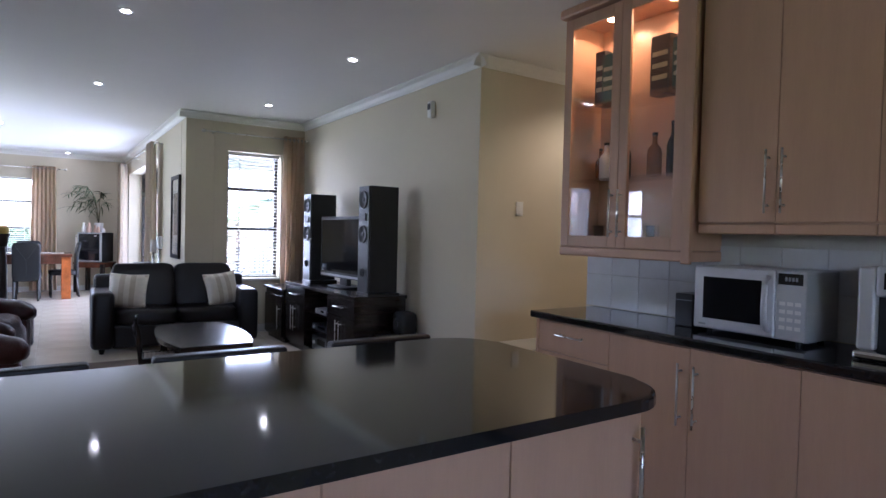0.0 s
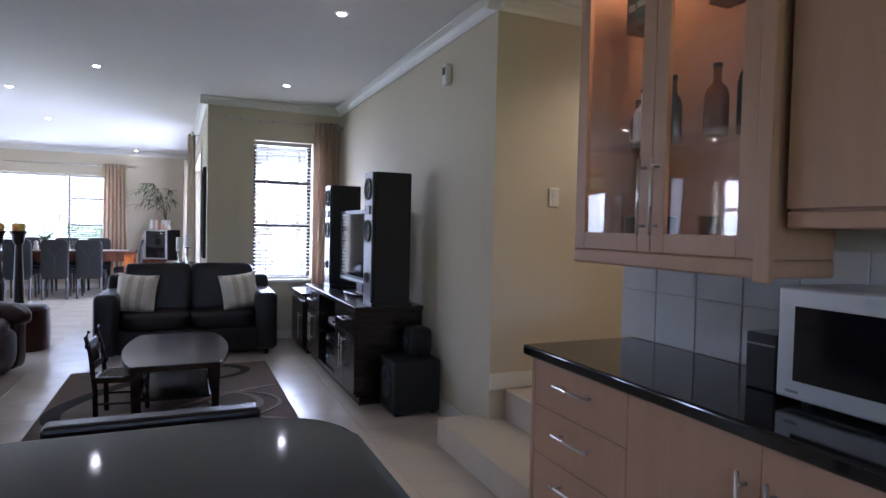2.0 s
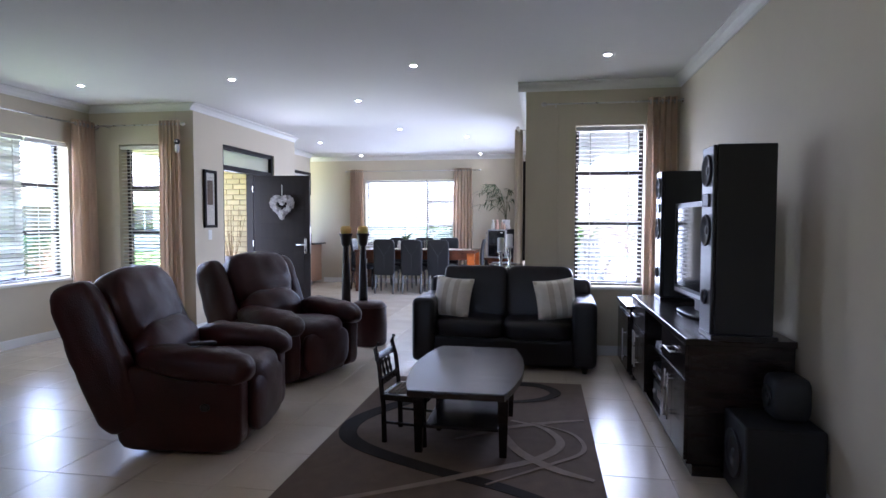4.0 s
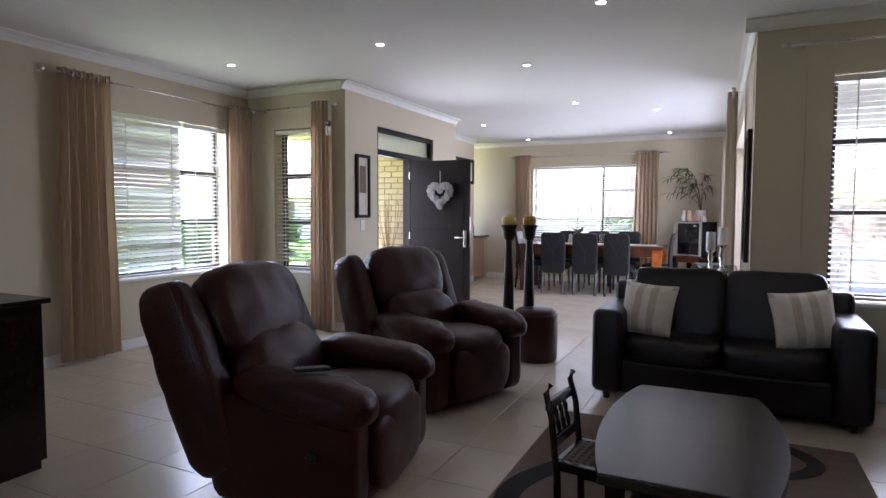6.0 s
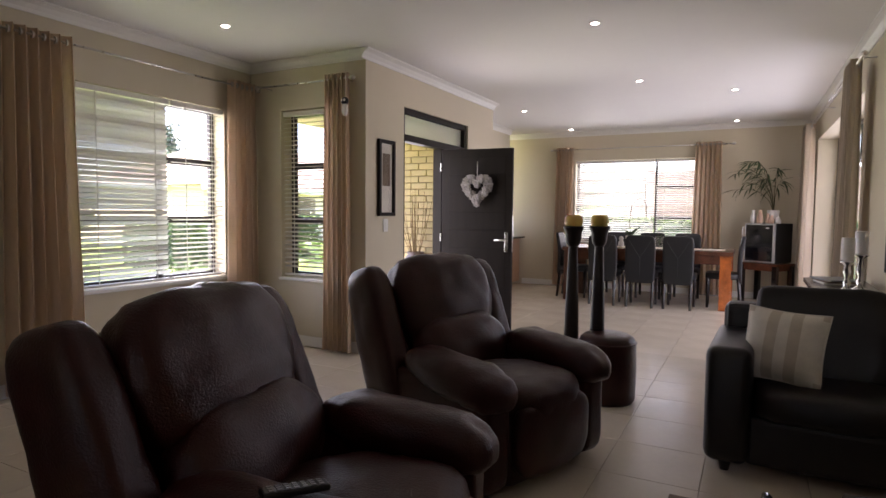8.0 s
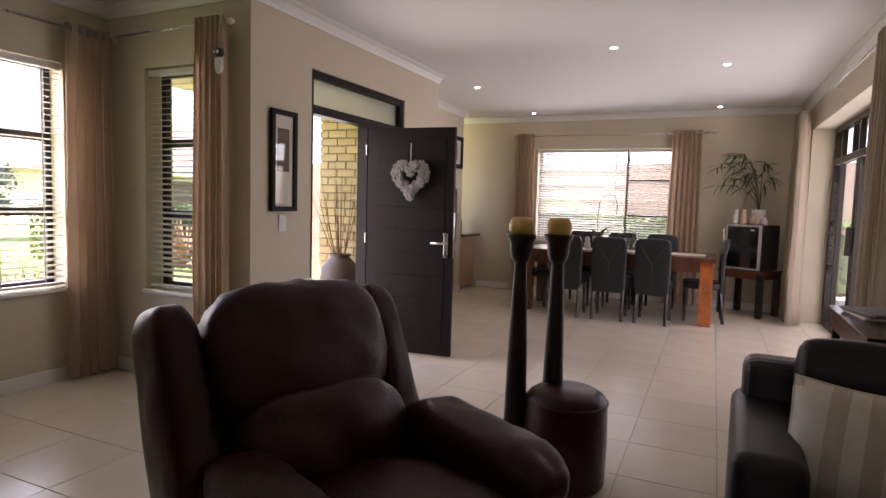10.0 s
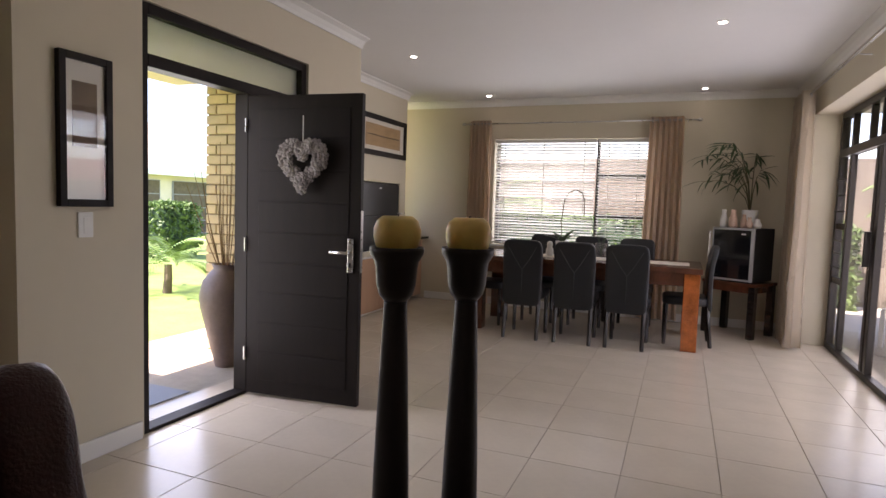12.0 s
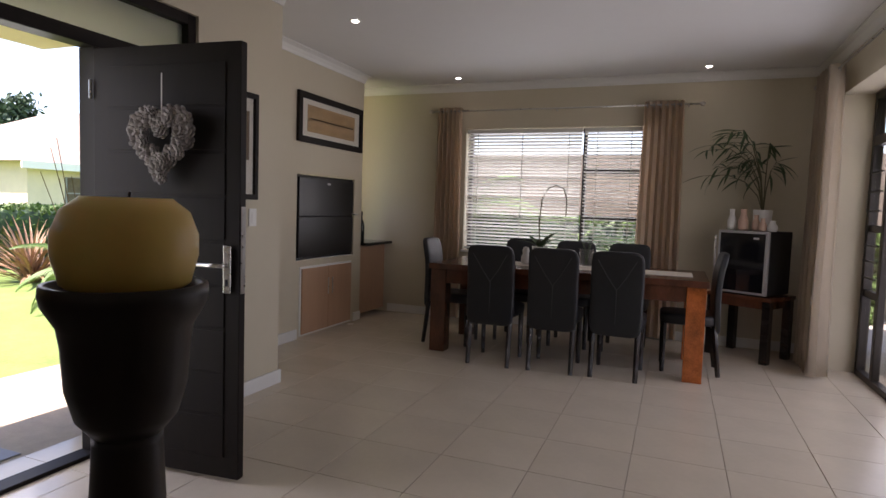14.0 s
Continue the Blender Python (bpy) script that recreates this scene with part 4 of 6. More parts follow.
def picture(name, m, w, h, mount, art, label, border=0.035):
    """Hangs on a wall; local x along it, y = 0 on the wall, -y to the room. art: (x0, x1, z0, z1)."""
    t = thing(name, m, label, "picture")
    for x0, x1, z0, z1 in ((0, border, 0, h), (w - border, w, 0, h), (border, w - border, 0, border), (border, w - border, h - border, h)):
        part("frame_side", box(x0, x1, -0.035, -0.002, z0, z1, 0.003), M_DOOR, t)
    part("mount", box(border, w - border, -0.014, -0.004, border, h - border), mount, t)
    for k, (x0, x1, z0, z1, mm) in enumerate(art):
        part("print", box(x0, x1, -0.0165 - 0.002 * k, -0.0145 - 0.002 * k, z0, z1), mm, t)
    g = part("glazing", box(border, w - border, -0.028, -0.026, border, h - border), M_GLASS, t)
    g.visible_shadow = False
    return t


picture("picture", pose(-2.15, 8.905, 1.29, 0, 0, 90), 0.28, 0.73, M_PAPER, [(0.075, 0.205, 0.29, 0.60, M_PRINT)], "tall dark-framed sepia print with a wide pale mount")
picture("picture", pose(-2.15, 11.14, 1.34, 0, 0, 90), 0.28, 0.70, M_PAPER, [(0.075, 0.205, 0.26, 0.58, M_PRINT)], "tall dark-framed sepia print behind the front door")
picture("picture", EAST @ pose(5.72, 0, 0.95), 0.55, 1.08, M_PAPER, [(0.13, 0.42, 0.3, 0.85, M_PRINT)], "large dark-framed picture on the dining side wall", 0.05)
picture("picture", pose(-2.875, 12.90, 1.92, 0, 0, 90), 1.22, 0.48, M_PAPER, [(0.16, 1.06, 0.11, 0.37, M_PRINT2), (0.2, 1.02, 0.235, 0.245, M_DOOR)], "wide dark-framed ochre landscape above the braai", 0.06)

orn = thing("owl_ornament", pose(-2.24, 8.53, 2.24), "small white owl ornament hanging from the curtain rod", "ornament")
part("body", puff(0, 0, 0, 0.028, 0.025, 0.06, 2.2, 6), M_WHITECER, orn, smooth=True)
part("head", puff(0, -0.002, 0.075, 0.034, 0.028, 0.032, 2.4, 6), M_MATTBLACK, orn, smooth=True)
for s in (-1, 1):
    part("eye", puff(s * 0.014, -0.028, 0.078, 0.011, 0.005, 0.013, 2, 4), M_WHITECER, orn, smooth=True)
part("cord", tube([(0, 0, 0.1), (0, 0.01, 0.31)], 0.002, 5), M_SLAT, orn)


def candlestick(x, y, label):
    t = thing("floor_candlestick", pose(x, y, 0) @ Matrix.Diagonal((1.0, 1.0, 1.036, 1.0)), label, "candlestick", "tall candlesticks")
    part("stem", lathe([(0.10, 0), (0.10, 0.03), (0.075, 0.05), (0.062, 0.09), (0.056, 0.3), (0.049, 0.6), (0.039, 0.88), (0.032, 1.045), (0.032, 1.055)], 28), M_SATINWOOD, t, smooth=True)
    part("cup", lathe([(0.032, 1.055), (0.046, 1.072), (0.054, 1.10), (0.057, 1.14), (0.060, 1.158), (0.072, 1.178), (0.074, 1.188), (0.073, 1.197), (0.066, 1.197), (0.062, 1.186), (0.02, 1.178)], 32), M_SATINWOOD, t, smooth=True)
    c = thing("candle", pose(x, y, 1.219) @ Matrix.Diagonal((1.0, 1.0, 1.08, 1.0)), "round ivory candle sitting in the candlestick cup", "candle", "ball candles")
    part("wax", lathe([(0.04, 0.008), (0.057, 0.02), (0.064, 0.045), (0.064, 0.064), (0.056, 0.084), (0.04, 0.096), (0.026, 0.095), (0.008, 0.089)], 32), M_WAX, c, smooth=True)
    part("wick", tube([(0, 0, 0.088), (0.003, 0, 0.101)], 0.0015, 5), M_MATTBLACK, c)


candlestick(-0.124, 8.43, "tall dark turned-wood floor candlestick")
candlestick(0.035, 8.555, "tall dark turned-wood floor candlestick beside the stool")
stool = thing("leather_stool", pose(0.13, 8.46, 0) @ Matrix.Diagonal((1.0, 1.0, 1.12, 1.0)), "round dark leather drum stool", "stool")
part("drum", lathe([(0.185, 0.0), (0.20, 0.02), (0.205, 0.2), (0.20, 0.37), (0.185, 0.405), (0.15, 0.425), (0.02, 0.432)], 36), M_BROWNLEATHER, stool, smooth=True)
part("piping", lathe([(0.203, 0.375), (0.207, 0.379), (0.203, 0.383)], 36), M_BROWNLEATHER, stool, smooth=True)

console = thing("console_table", pose(0, 0, 0), "dark wooden console table along the dining side wall", "console table")
part("top", box(1.40, 1.80, 8.72, 9.77, 0.80, 0.835, 0.004), M_DARKWOOD, console)
part("apron", box(1.43, 1.77, 8.75, 9.74, 0.70, 0.799), M_DARKWOOD, console)
for fx in (1.43, 1.73):
    for fy in (8.75, 9.70):
        part("leg", box(fx, fx + 0.04, fy, fy + 0.04, 0, 0.70, 0.003), M_DARKWOOD, console)
for k, (cx, cy, h) in enumerate(((1.58, 8.84, 0.20), (1.67, 8.98, 0.24))):
    st = thing("silver_candlestick", pose(cx, cy, 0.835), "turned silver candlestick on the console", "candlestick", "silver candlesticks")
    part("stem", lathe([(0.045, 0), (0.045, 0.01), (0.015, 0.03), (0.024, 0.06), (0.012, 0.09), (0.026, 0.13), (0.014, h - 0.03), (0.045, h - 0.005), (0.045, h)], 24), M_CHROME, st, smooth=True)
    cd = thing("candle", pose(cx, cy, 0.835 + h), "cream pillar candle on a silver candlestick", "candle", "pillar candles")
    part("wax", lathe([(0.036, 0), (0.038, 0.01), (0.038, 0.15), (0.034, 0.155), (0.006, 0.15)], 24), M_WHITECER, cd, smooth=True)
mag = thing("magazine_stack", pose(1.58, 9.42, 0.835, 0, 0, 8), "few magazines stacked on the console", "magazines")
for k in range(3):
    part("magazine", box(-0.11, 0.11, -0.15, 0.15, k * 0.011, k * 0.011 + 0.01), (M_PAPER, M_PRINT, M_CAMO)[k], mag, m=pose(0, 0, 0, 0, 0, k * 7))
desk = thing("side_cabinet", pose(-1.75, 4.75, 0, 0, 0, 0), "dark wooden cabinet behind the recliner", "cabinet")
part("carcass", box(-0.26, 0.26, -0.30, 0.30, 0.05, 0.87, 0.004), M_DARKWOOD, desk)
part("top", box(-0.29, 0.29, -0.33, 0.33, 0.872, 0.90, 0.005), M_DARKWOOD, desk)
part("plinth", box(-0.24, 0.24, -0.28, 0.28, 0.0, 0.049), M_DARKWOOD, desk)


# ---- kitchen ----
def rounded_rect(x0, x1, y0, y1, r, n=8):
    pts = []
    for cx, cy, a0 in ((x1 - r, y0 + r, -90), (x1 - r, y1 - r, 0), (x0 + r, y1 - r, 90), (x0 + r, y0 + r, 180)):
        for k in range(n + 1):
            a = radians(a0 + 90 * k / n)
            pts.append((cx + r * math.cos(a), cy + r * math.sin(a)))
    return pts


top = extrude_outline(rounded_rect(-0.55, 1.955, 1.42, 2.41, 0.18), 0.905, 0.94, 0.012)
isl_top = thing("island_worktop", pose(0, 0, 0), "polished black granite island worktop with rounded corners", "worktop")
part("slab", top, M_GRANITE, isl_top)
isl = thing("kitchen_island", pose(0, 0, 0), "maple laminate kitchen island under black granite", "kitchen island")
part("carcass", box(-0.48, 1.88, 1.52, 2.08, 0.10, 0.904), M_MAPLE, isl)
part("plinth", box(-0.44, 1.84, 1.57, 2.02, 0.0, 0.099), M_DARKWOOD, isl)
for k in range(5):
    x0 = -0.48 + k * 0.472
    d = part("door", box(x0 + 0.002, x0 + 0.470, 1.50, 1.518, 0.11, 0.90, 0.002), M_MAPLE, isl)
    hx = x0 + (0.44 if k % 2 == 0 else 0.045)
    bm = tube([(hx, 1.468, 0.56), (hx, 1.468, 0.84)], 0.006, 8)
    for hz in (0.60, 0.80):
        tube([(hx, 1.50, hz), (hx, 1.468, hz)], 0.005, 8, bm)
    part("handle", bm, M_STEEL, d, "brushed steel bar handle", smooth=True)


KIT = pose(-0.025, 0.06, 0)  # the kitchen run along the east wall


def base_unit(y0, y1, kind, handle=None):
    t = thing("base_cabinet", KIT, "maple laminate base unit with three drawers" if kind == "drawers" else "maple laminate base unit with a slab door", "kitchen cabinet", "base cabinets")
    part("carcass", box(2.921, 3.42, y0 + 0.001, y1 - 0.001, 0.10, 0.878), M_MAPLE, t)
    part("plinth", box(2.96, 3.41, y0 + 0.001, y1 - 0.001, 0.0, 0.099), M_DARKWOOD, t)
    if kind == "drawers":
        for z0, z1 in ((0.70, 0.872), (0.515, 0.70), (0.33, 0.515), (0.11, 0.33)):
            cabinet_door(t, 2.92, y0, y1, z0, z1, (y0 + y1) / 2, (z0 + z1) / 2 + 0.02, M_MAPLE, True)
    else:
        cabinet_door(t, 2.92, y0, y1, 0.11, 0.872, handle, 0.66, M_MAPLE)


base_unit(2.42, 2.94, "drawers")
base_unit(1.96, 2.42, "door", 2.00)
base_unit(1.49, 1.96, "door", 1.92)
for k in range(5):
    base_unit(1.49 - 0.6 * (k + 1), 1.49 - 0.6 * k, "door", 1.49 - 0.6 * k - (0.05 if k % 2 else 0.55))
endp = thing("end_panel", KIT, "maple laminate end panel of the base units", "panel")
part("panel", box(2.90, 3.42, 2.941, 2.962, 0.0, 0.878, 0.002), M_MAPLE, endp)
wt = thing("worktop", KIT, "polished black granite worktop along the kitchen wall", "worktop")
part("slab", box(2.875, 3.424, -1.55, 2.995, 0.88, 0.92, 0.008, 3), M_GRANITE, wt)


def glass_cabinet():
    t = thing("display_cabinet", KIT, "maple glass-fronted wall cabinet with lit shelves of bottles", "wall cabinet")
    x0, x1, y0, y1, z0, z1 = 3.13, 3.425, 2.15, 3.00, 1.30, 2.66
    part("side", box(x0, x1, y0, y0 + 0.02, z0, z1), M_MAPLE, t)
    part("side", box(x0, x1, y1 - 0.02, y1, z0, z1), M_MAPLE, t)
    part("top", box(x0, x1, y0 + 0.0205, y1 - 0.0205, z1 - 0.02, z1), M_MAPLE, t)
    part("bottom", box(x0, x1, y0 + 0.0205, y1 - 0.0205, z0, z0 + 0.02), M_MAPLE, t)
    part("back", box(x1 - 0.012, x1, y0 + 0.0205, y1 - 0.0205, z0 + 0.0205, z1 - 0.0205), M_MAPLE, t)
    part("light_rail", box(x0 - 0.022, x1, y0 - 0.005, y1 + 0.005, 1.245, 1.299, 0.008), M_MAPLE, t)
    part("pilaster", box(x0 - 0.026, x0 - 0.001, y0 - 0.03, y0 + 0.018, 1.235, z1, 0.004), M_MAPLE, t)
    part("cornice", box(x0 - 0.05, x1, y0 - 0.03, y1 + 0.03, z1 + 0.001, z1 + 0.06, 0.015), M_MAPLE, t)
    sh = part("glass_shelf", box(x0 + 0.02, x1 - 0.013, y0 + 0.021, y1 - 0.021, 1.69, 1.698), M_GLASS, t)
    sh.visible_shadow = False
    sh = part("glass_shelf", box(x0 + 0.02, x1 - 0.013, y0 + 0.021, y1 - 0.021, 2.128, 2.138), M_GLASS, t)
    sh.visible_shadow = False
    for a, b, hy in ((y0 + 0.02, 2.574, 2.545), (2.577, y1, 2.606)):
        d = part("door", box(x0 - 0.02, x0 - 0.001, a, a + 0.06, z0, z1 - 0.01, 0.003), M_MAPLE, t)
        part("stile", box(x0 - 0.02, x0 - 0.001, b - 0.06, b, z0, z1 - 0.01, 0.003), M_MAPLE, d)
        part("rail", box(x0 - 0.02, x0 - 0.001, a + 0.0605, b - 0.0605, z0, z0 + 0.065, 0.003), M_MAPLE, d)
        part("rail", box(x0 - 0.02, x0 - 0.001, a + 0.0605, b - 0.0605, z1 - 0.075, z1 - 0.01, 0.003), M_MAPLE, d)
        g = part("pane", box(x0 - 0.012, x0 - 0.008, a + 0.055, b - 0.055, z0 + 0.06, z1 - 0.07), M_GLASS, d)
        g.visible_shadow = False
        bm = tube([(x0 - 0.052, hy, 1.36), (x0 - 0.052, hy, 1.62)], 0.006, 8)
        for hz in (1.39, 1.59):
            tube([(x0 - 0.02, hy, hz), (x0 - 0.052, hy, hz)], 0.005, 8, bm)
        part("handle", bm, M_STEEL, d, "brushed steel bar handle", smooth=True)
    for yy in (2.37, 2.78):
        part("lamp", lathe([(0.028, z1 - 0.026), (0.032, z1 - 0.021)], 20), M_WARMLAMP, t, "small lit cabinet lamp", m=pose(3.27, yy, 0))
        lamp = new("cabinet_lamp", bpy.data.lights.new("cabinet_lamp", "SPOT"))
        lamp.data.energy, lamp.data.color, lamp.data.spot_size, lamp.data.shadow_soft_size = 0.65, (1.0, 0.58, 0.26), radians(150), 0.03
        lamp.location = (3.245, yy + 0.06, z1 - 0.035)


glass_cabinet()


def bottle(x, y, z, h, r, material, label):
    t = thing("bottle", (KIT if y < 4 else pose(0, 0, 0)) @ pose(x, y, z), label, "bottle", "cabinet bottles")
    part("body", lathe([(r * 0.9, 0), (r, 0.01), (r, h * 0.55), (r * 0.8, h * 0.65), (r * 0.34, h * 0.74), (r * 0.32, h * 0.93)], 18), material, t, smooth=True)
    part("cap", lathe([(r * 0.38, h * 0.931), (r * 0.38, h)], 14), M_MATTBLACK, t)


for by, bx, h, r, mm in ((2.30, 3.3, 0.26, 0.036, M_AMBER), (2.39, 3.33, 0.30, 0.034, M_BOTTLE), (2.47, 3.28, 0.24, 0.04, M_AMBER), (2.68, 3.3, 0.25, 0.03, M_BOTTLE), (2.80, 3.27, 0.22, 0.04, M_WHITECER), (2.89, 3.32, 0.2, 0.03, M_AMBER)):
    bottle(bx, by, 1.698, h, r, mm, "liquor bottle standing on the glass shelf")


def tumbler(x, y, z):
    t = thing("drinking_glass", KIT @ pose(x, y, z), "clear drinking glass in the display cabinet", "glass", "drinking glasses")
    g = part("bowl", lathe([(0.026, 0), (0.032, 0.01), (0.036, 0.11), (0.034, 0.11), (0.03, 0.014), (0.004, 0.012)], 18), M_GLASS, t, smooth=True)
    g.visible_shadow = False


for k in range(8):
    tumbler(3.22 + 0.09 * (k % 2), 2.24 + 0.092 * k, 1.32)


def carton(y0, y1, x0, z, h, material, label):
    t = thing("carton", KIT, label, "box", "bottle cartons")
    part("box", box(x0, x0 + 0.09, y0, y1, z, z + h, 0.002), material, t)
    for k in range(3):
        part("print_bar", box(x0 - 0.002, x0 - 0.0003, y0 + 0.012, y1 - 0.012, z + h * (0.25 + 0.2 * k), z + h * (0.33 + 0.2 * k)), M_GOLDINK, t)


carton(2.22, 2.32, 3.20, 2.138, 0.26, M_BOXGREEN, "green whisky carton with pale lettering bars")
carton(2.38, 2.50, 3.26, 2.138, 0.32, M_BOXBLACK, "black carton standing on the top shelf")
carton(2.70, 2.79, 3.20, 2.138, 0.28, M_BOXGREEN, "green carton with pale lettering bars")
carton(2.80, 2.87, 3.23, 2.138, 0.32, M_BOXBLACK, "tall black carton on the top shelf")


def wall_unit(y0, y1, handle):
    t = thing("wall_cabinet", KIT, "tall maple laminate wall cabinet with a slab door", "wall cabinet", "wall cabinets")
    part("carcass", box(3.181, 3.425, y0 + 0.001, y1 - 0.001, 1.435, 2.72), M_MAPLE, t)
    part("light_rail", box(3.165, 3.425, y0 + 0.001, y1 - 0.001, 1.388, 1.434, 0.006), M_MAPLE, t)
    cabinet_door(t, 3.18, y0, y1, 1.44, 2.72, handle, 1.62, M_MAPLE)


wall_unit(1.745, 2.118, 1.78)
wall_unit(1.36, 1.745, 1.71)
for k in range(4):
    wall_unit(1.36 - 0.5 * (k + 1), 1.36 - 0.5 * k, 1.36 - 0.5 * k - (0.46 if k % 2 == 0 else 0.04))


def microwave():
    t = thing("microwave", KIT, "silver microwave oven with a dark door window", "microwave")
    x0, x1, y0, y1, z0, z1 = 3.12, 3.41, 1.58, 2.09, 0.935, 1.235
    part("case", box(x0 + 0.02, x1, y0 + 0.004, y1 - 0.004, z0, z1, 0.006), M_SILVER, t)
    d = part("door", box(x0 - 0.008, x0 + 0.019, y0 + 0.13, y1, z0 + 0.005, z1 - 0.002, 0.008, 3), M_SILVER, t)
    part("window", box(x0 - 0.0115, x0 - 0.0085, y0 + 0.185, y1 - 0.05, z0 + 0.055, z1 - 0.05), M_SCREEN, d, "dark mesh window")
    part("handle", tube([(x0 - 0.01, y0 + 0.155, z0 + 0.035), (x0 - 0.04, y0 + 0.155, z0 + 0.07), (x0 - 0.045, y0 + 0.155, z0 + 0.14), (x0 - 0.04, y0 + 0.155, z1 - 0.07), (x0 - 0.01, y0 + 0.155, z1 - 0.03)], 0.012, 10), M_SILVER, d, smooth=True)
    p = part("control_panel", box(x0 - 0.006, x0 + 0.019, y0, y0 + 0.126, z0 + 0.005, z1 - 0.002, 0.006), M_SILVER, t)
    part("display", box(x0 - 0.0085, x0 - 0.0063, y0 + 0.015, y0 + 0.115, z1 - 0.06, z1 - 0.012), M_SCREEN, p)
    for k in range(4):
        part("digit", box(x0 - 0.0105, x0 - 0.0087, y0 + 0.035 + 0.014 * k, y0 + 0.044 + 0.014 * k, z1 - 0.044, z1 - 0.028), M_CAMO, p)
    for i in range(4):
        for j in range(3):
            part("button", box(x0 - 0.008, x0 - 0.0063, y0 + 0.02 + 0.032 * j, y0 + 0.044 + 0.032 * j, z0 + 0.05 + 0.034 * i, z0 + 0.066 + 0.034 * i, 0.001), M_WHITECER, p)
    part("badge", box(x0 - 0.0105, x0 - 0.0085, y1 - 0.065, y1 - 0.03, z0 + 0.022, z0 + 0.03), M_CAMO, d)
    for fy in (y0 + 0.05, y1 - 0.05):
        for fx in (x0 + 0.05, x1 - 0.05):
            part("foot", lathe([(0.012, 0.92), (0.014, 0.936)], 10), M_MATTBLACK, t, m=pose(fx, fy, 0))


microwave()


def coffee_machine():
    t = thing("coffee_machine", KIT, "silver and black automatic coffee machine", "coffee machine")
    part("body", box(3.14, 3.41, 1.10, 1.39, 0.92, 1.27, 0.02, 3), M_PLASTIC, t)
    part("front_pillar", box(3.09, 3.139, 1.33, 1.39, 0.955, 1.27, 0.012, 3), M_SILVER, t)
    part("front_pillar", box(3.09, 3.139, 1.10, 1.16, 0.955, 1.27, 0.012, 3), M_SILVER, t)
    part("head", box(3.085, 3.138, 1.161, 1.329, 1.16, 1.275, 0.012, 3), M_SILVER, t)
    part("display", box(3.081, 3.084, 1.19, 1.30, 1.19, 1.25), M_SCREEN, t)
    part("drip_tray", box(3.06, 3.138, 1.10, 1.39, 0.922, 0.953, 0.01, 3), M_CHROME, t)
    part("spout", lathe([(0.012, 1.11), (0.02, 1.16)], 14), M_PLASTIC, t, m=pose(3.115, 1.245, 0))


coffee_machine()
# plain black box of unknown use
bb = thing("knife_block", KIT, "black countertop box beside the microwave", "box")
part("box", box(3.18, 3.32, 2.14, 2.24, 0.92, 1.085, 0.006), M_PLASTIC, bb)
part("lid_line", box(3.178, 3.1797, 2.145, 2.235, 1.05, 1.055), M_CAMO, bb)
cable = thing("power_cable", KIT, "black power cable lying behind the microwave", "cable")
part("cable", tube([(3.40, 1.50, 1.02), (3.37, 1.47, 0.96), (3.36, 1.43, 0.928), (3.38, 1.40, 0.927)], 0.004, 6), M_MATTBLACK, cable, smooth=True)


def bar_chair(x):
    t = thing("bar_chair", pose(x, 2.49, 0), "black leather bar chair tucked behind the island", "bar chair", "bar chairs")
    part("backrest", box(-0.215, 0.215, -0.03, 0.03, 0.60, 0.945, 0.012, 3), M_BLACKLEATHER, t)
    part("seat", puff(0, -0.20, 0.64, 0.21, 0.20, 0.045, 5, 8), M_BLACKLEATHER, t, smooth=True)
    for sx in (-0.19, 0.19):
        part("leg", box(sx - 0.018, sx + 0.018, -0.018, 0.018, 0, 0.64, 0.003), M_DARKWOOD, t)
        part("leg", box(sx - 0.018, sx + 0.018, -0.378, -0.342, 0, 0.61, 0.003), M_DARKWOOD, t)


bar_chair(1.575)
bar_chair(0.98)
bar_chair(0.38)

# splashback tiles
splash = structure("wall_splashback", box(3.4005, 3.4045, -1.5, 3.125, 0.922, 1.40), M_PALEGROUT, "white tiled splashback behind the worktop", "wall tiles")
me = None
for i in range(3):
    for j in range(22):
        mm = pose(3.3975, 3.023 - 0.204 * j, 1.023 + 0.204 * i)
        if 1.023 + 0.204 * i > 1.4:
            continue
        if me is None:
            me = part("tile", box(-0.003, 0.003, -0.1, 0.1, -0.1, 0.1, 0.0015, 1), M_SPLASH, splash, m=mm).data
        else:
            share("tile", me, splash, mm)


# ---- dining area ----
def dining_table():
    t = thing("dining_table", pose(0, 0, 0), "heavy dark hardwood dining table with blocky polished legs", "dining table")
    part("tabletop", box(-1.58, 0.80, 13.165, 14.145, 0.765, 0.82, 0.006), M_REDWOOD, t)
    part("apron", box(-1.42, 0.64, 13.205, 13.225, 0.64, 0.764), M_REDWOOD, t)
    part("apron", box(-1.42, 0.64, 14.085, 14.105, 0.64, 0.764), M_REDWOOD, t)
    for x in (-1.56, 0.635):
        for y in (13.185, 13.985):
            # right-hand legs carry the sunlight in their colour, left ones stay dark
            part("leg", box(x, x + 0.145, y, y + 0.14, 0, 0.764, 0.004), M_SUNLITBURL if x > 0 else M_REDWOOD, t)


dining_table()


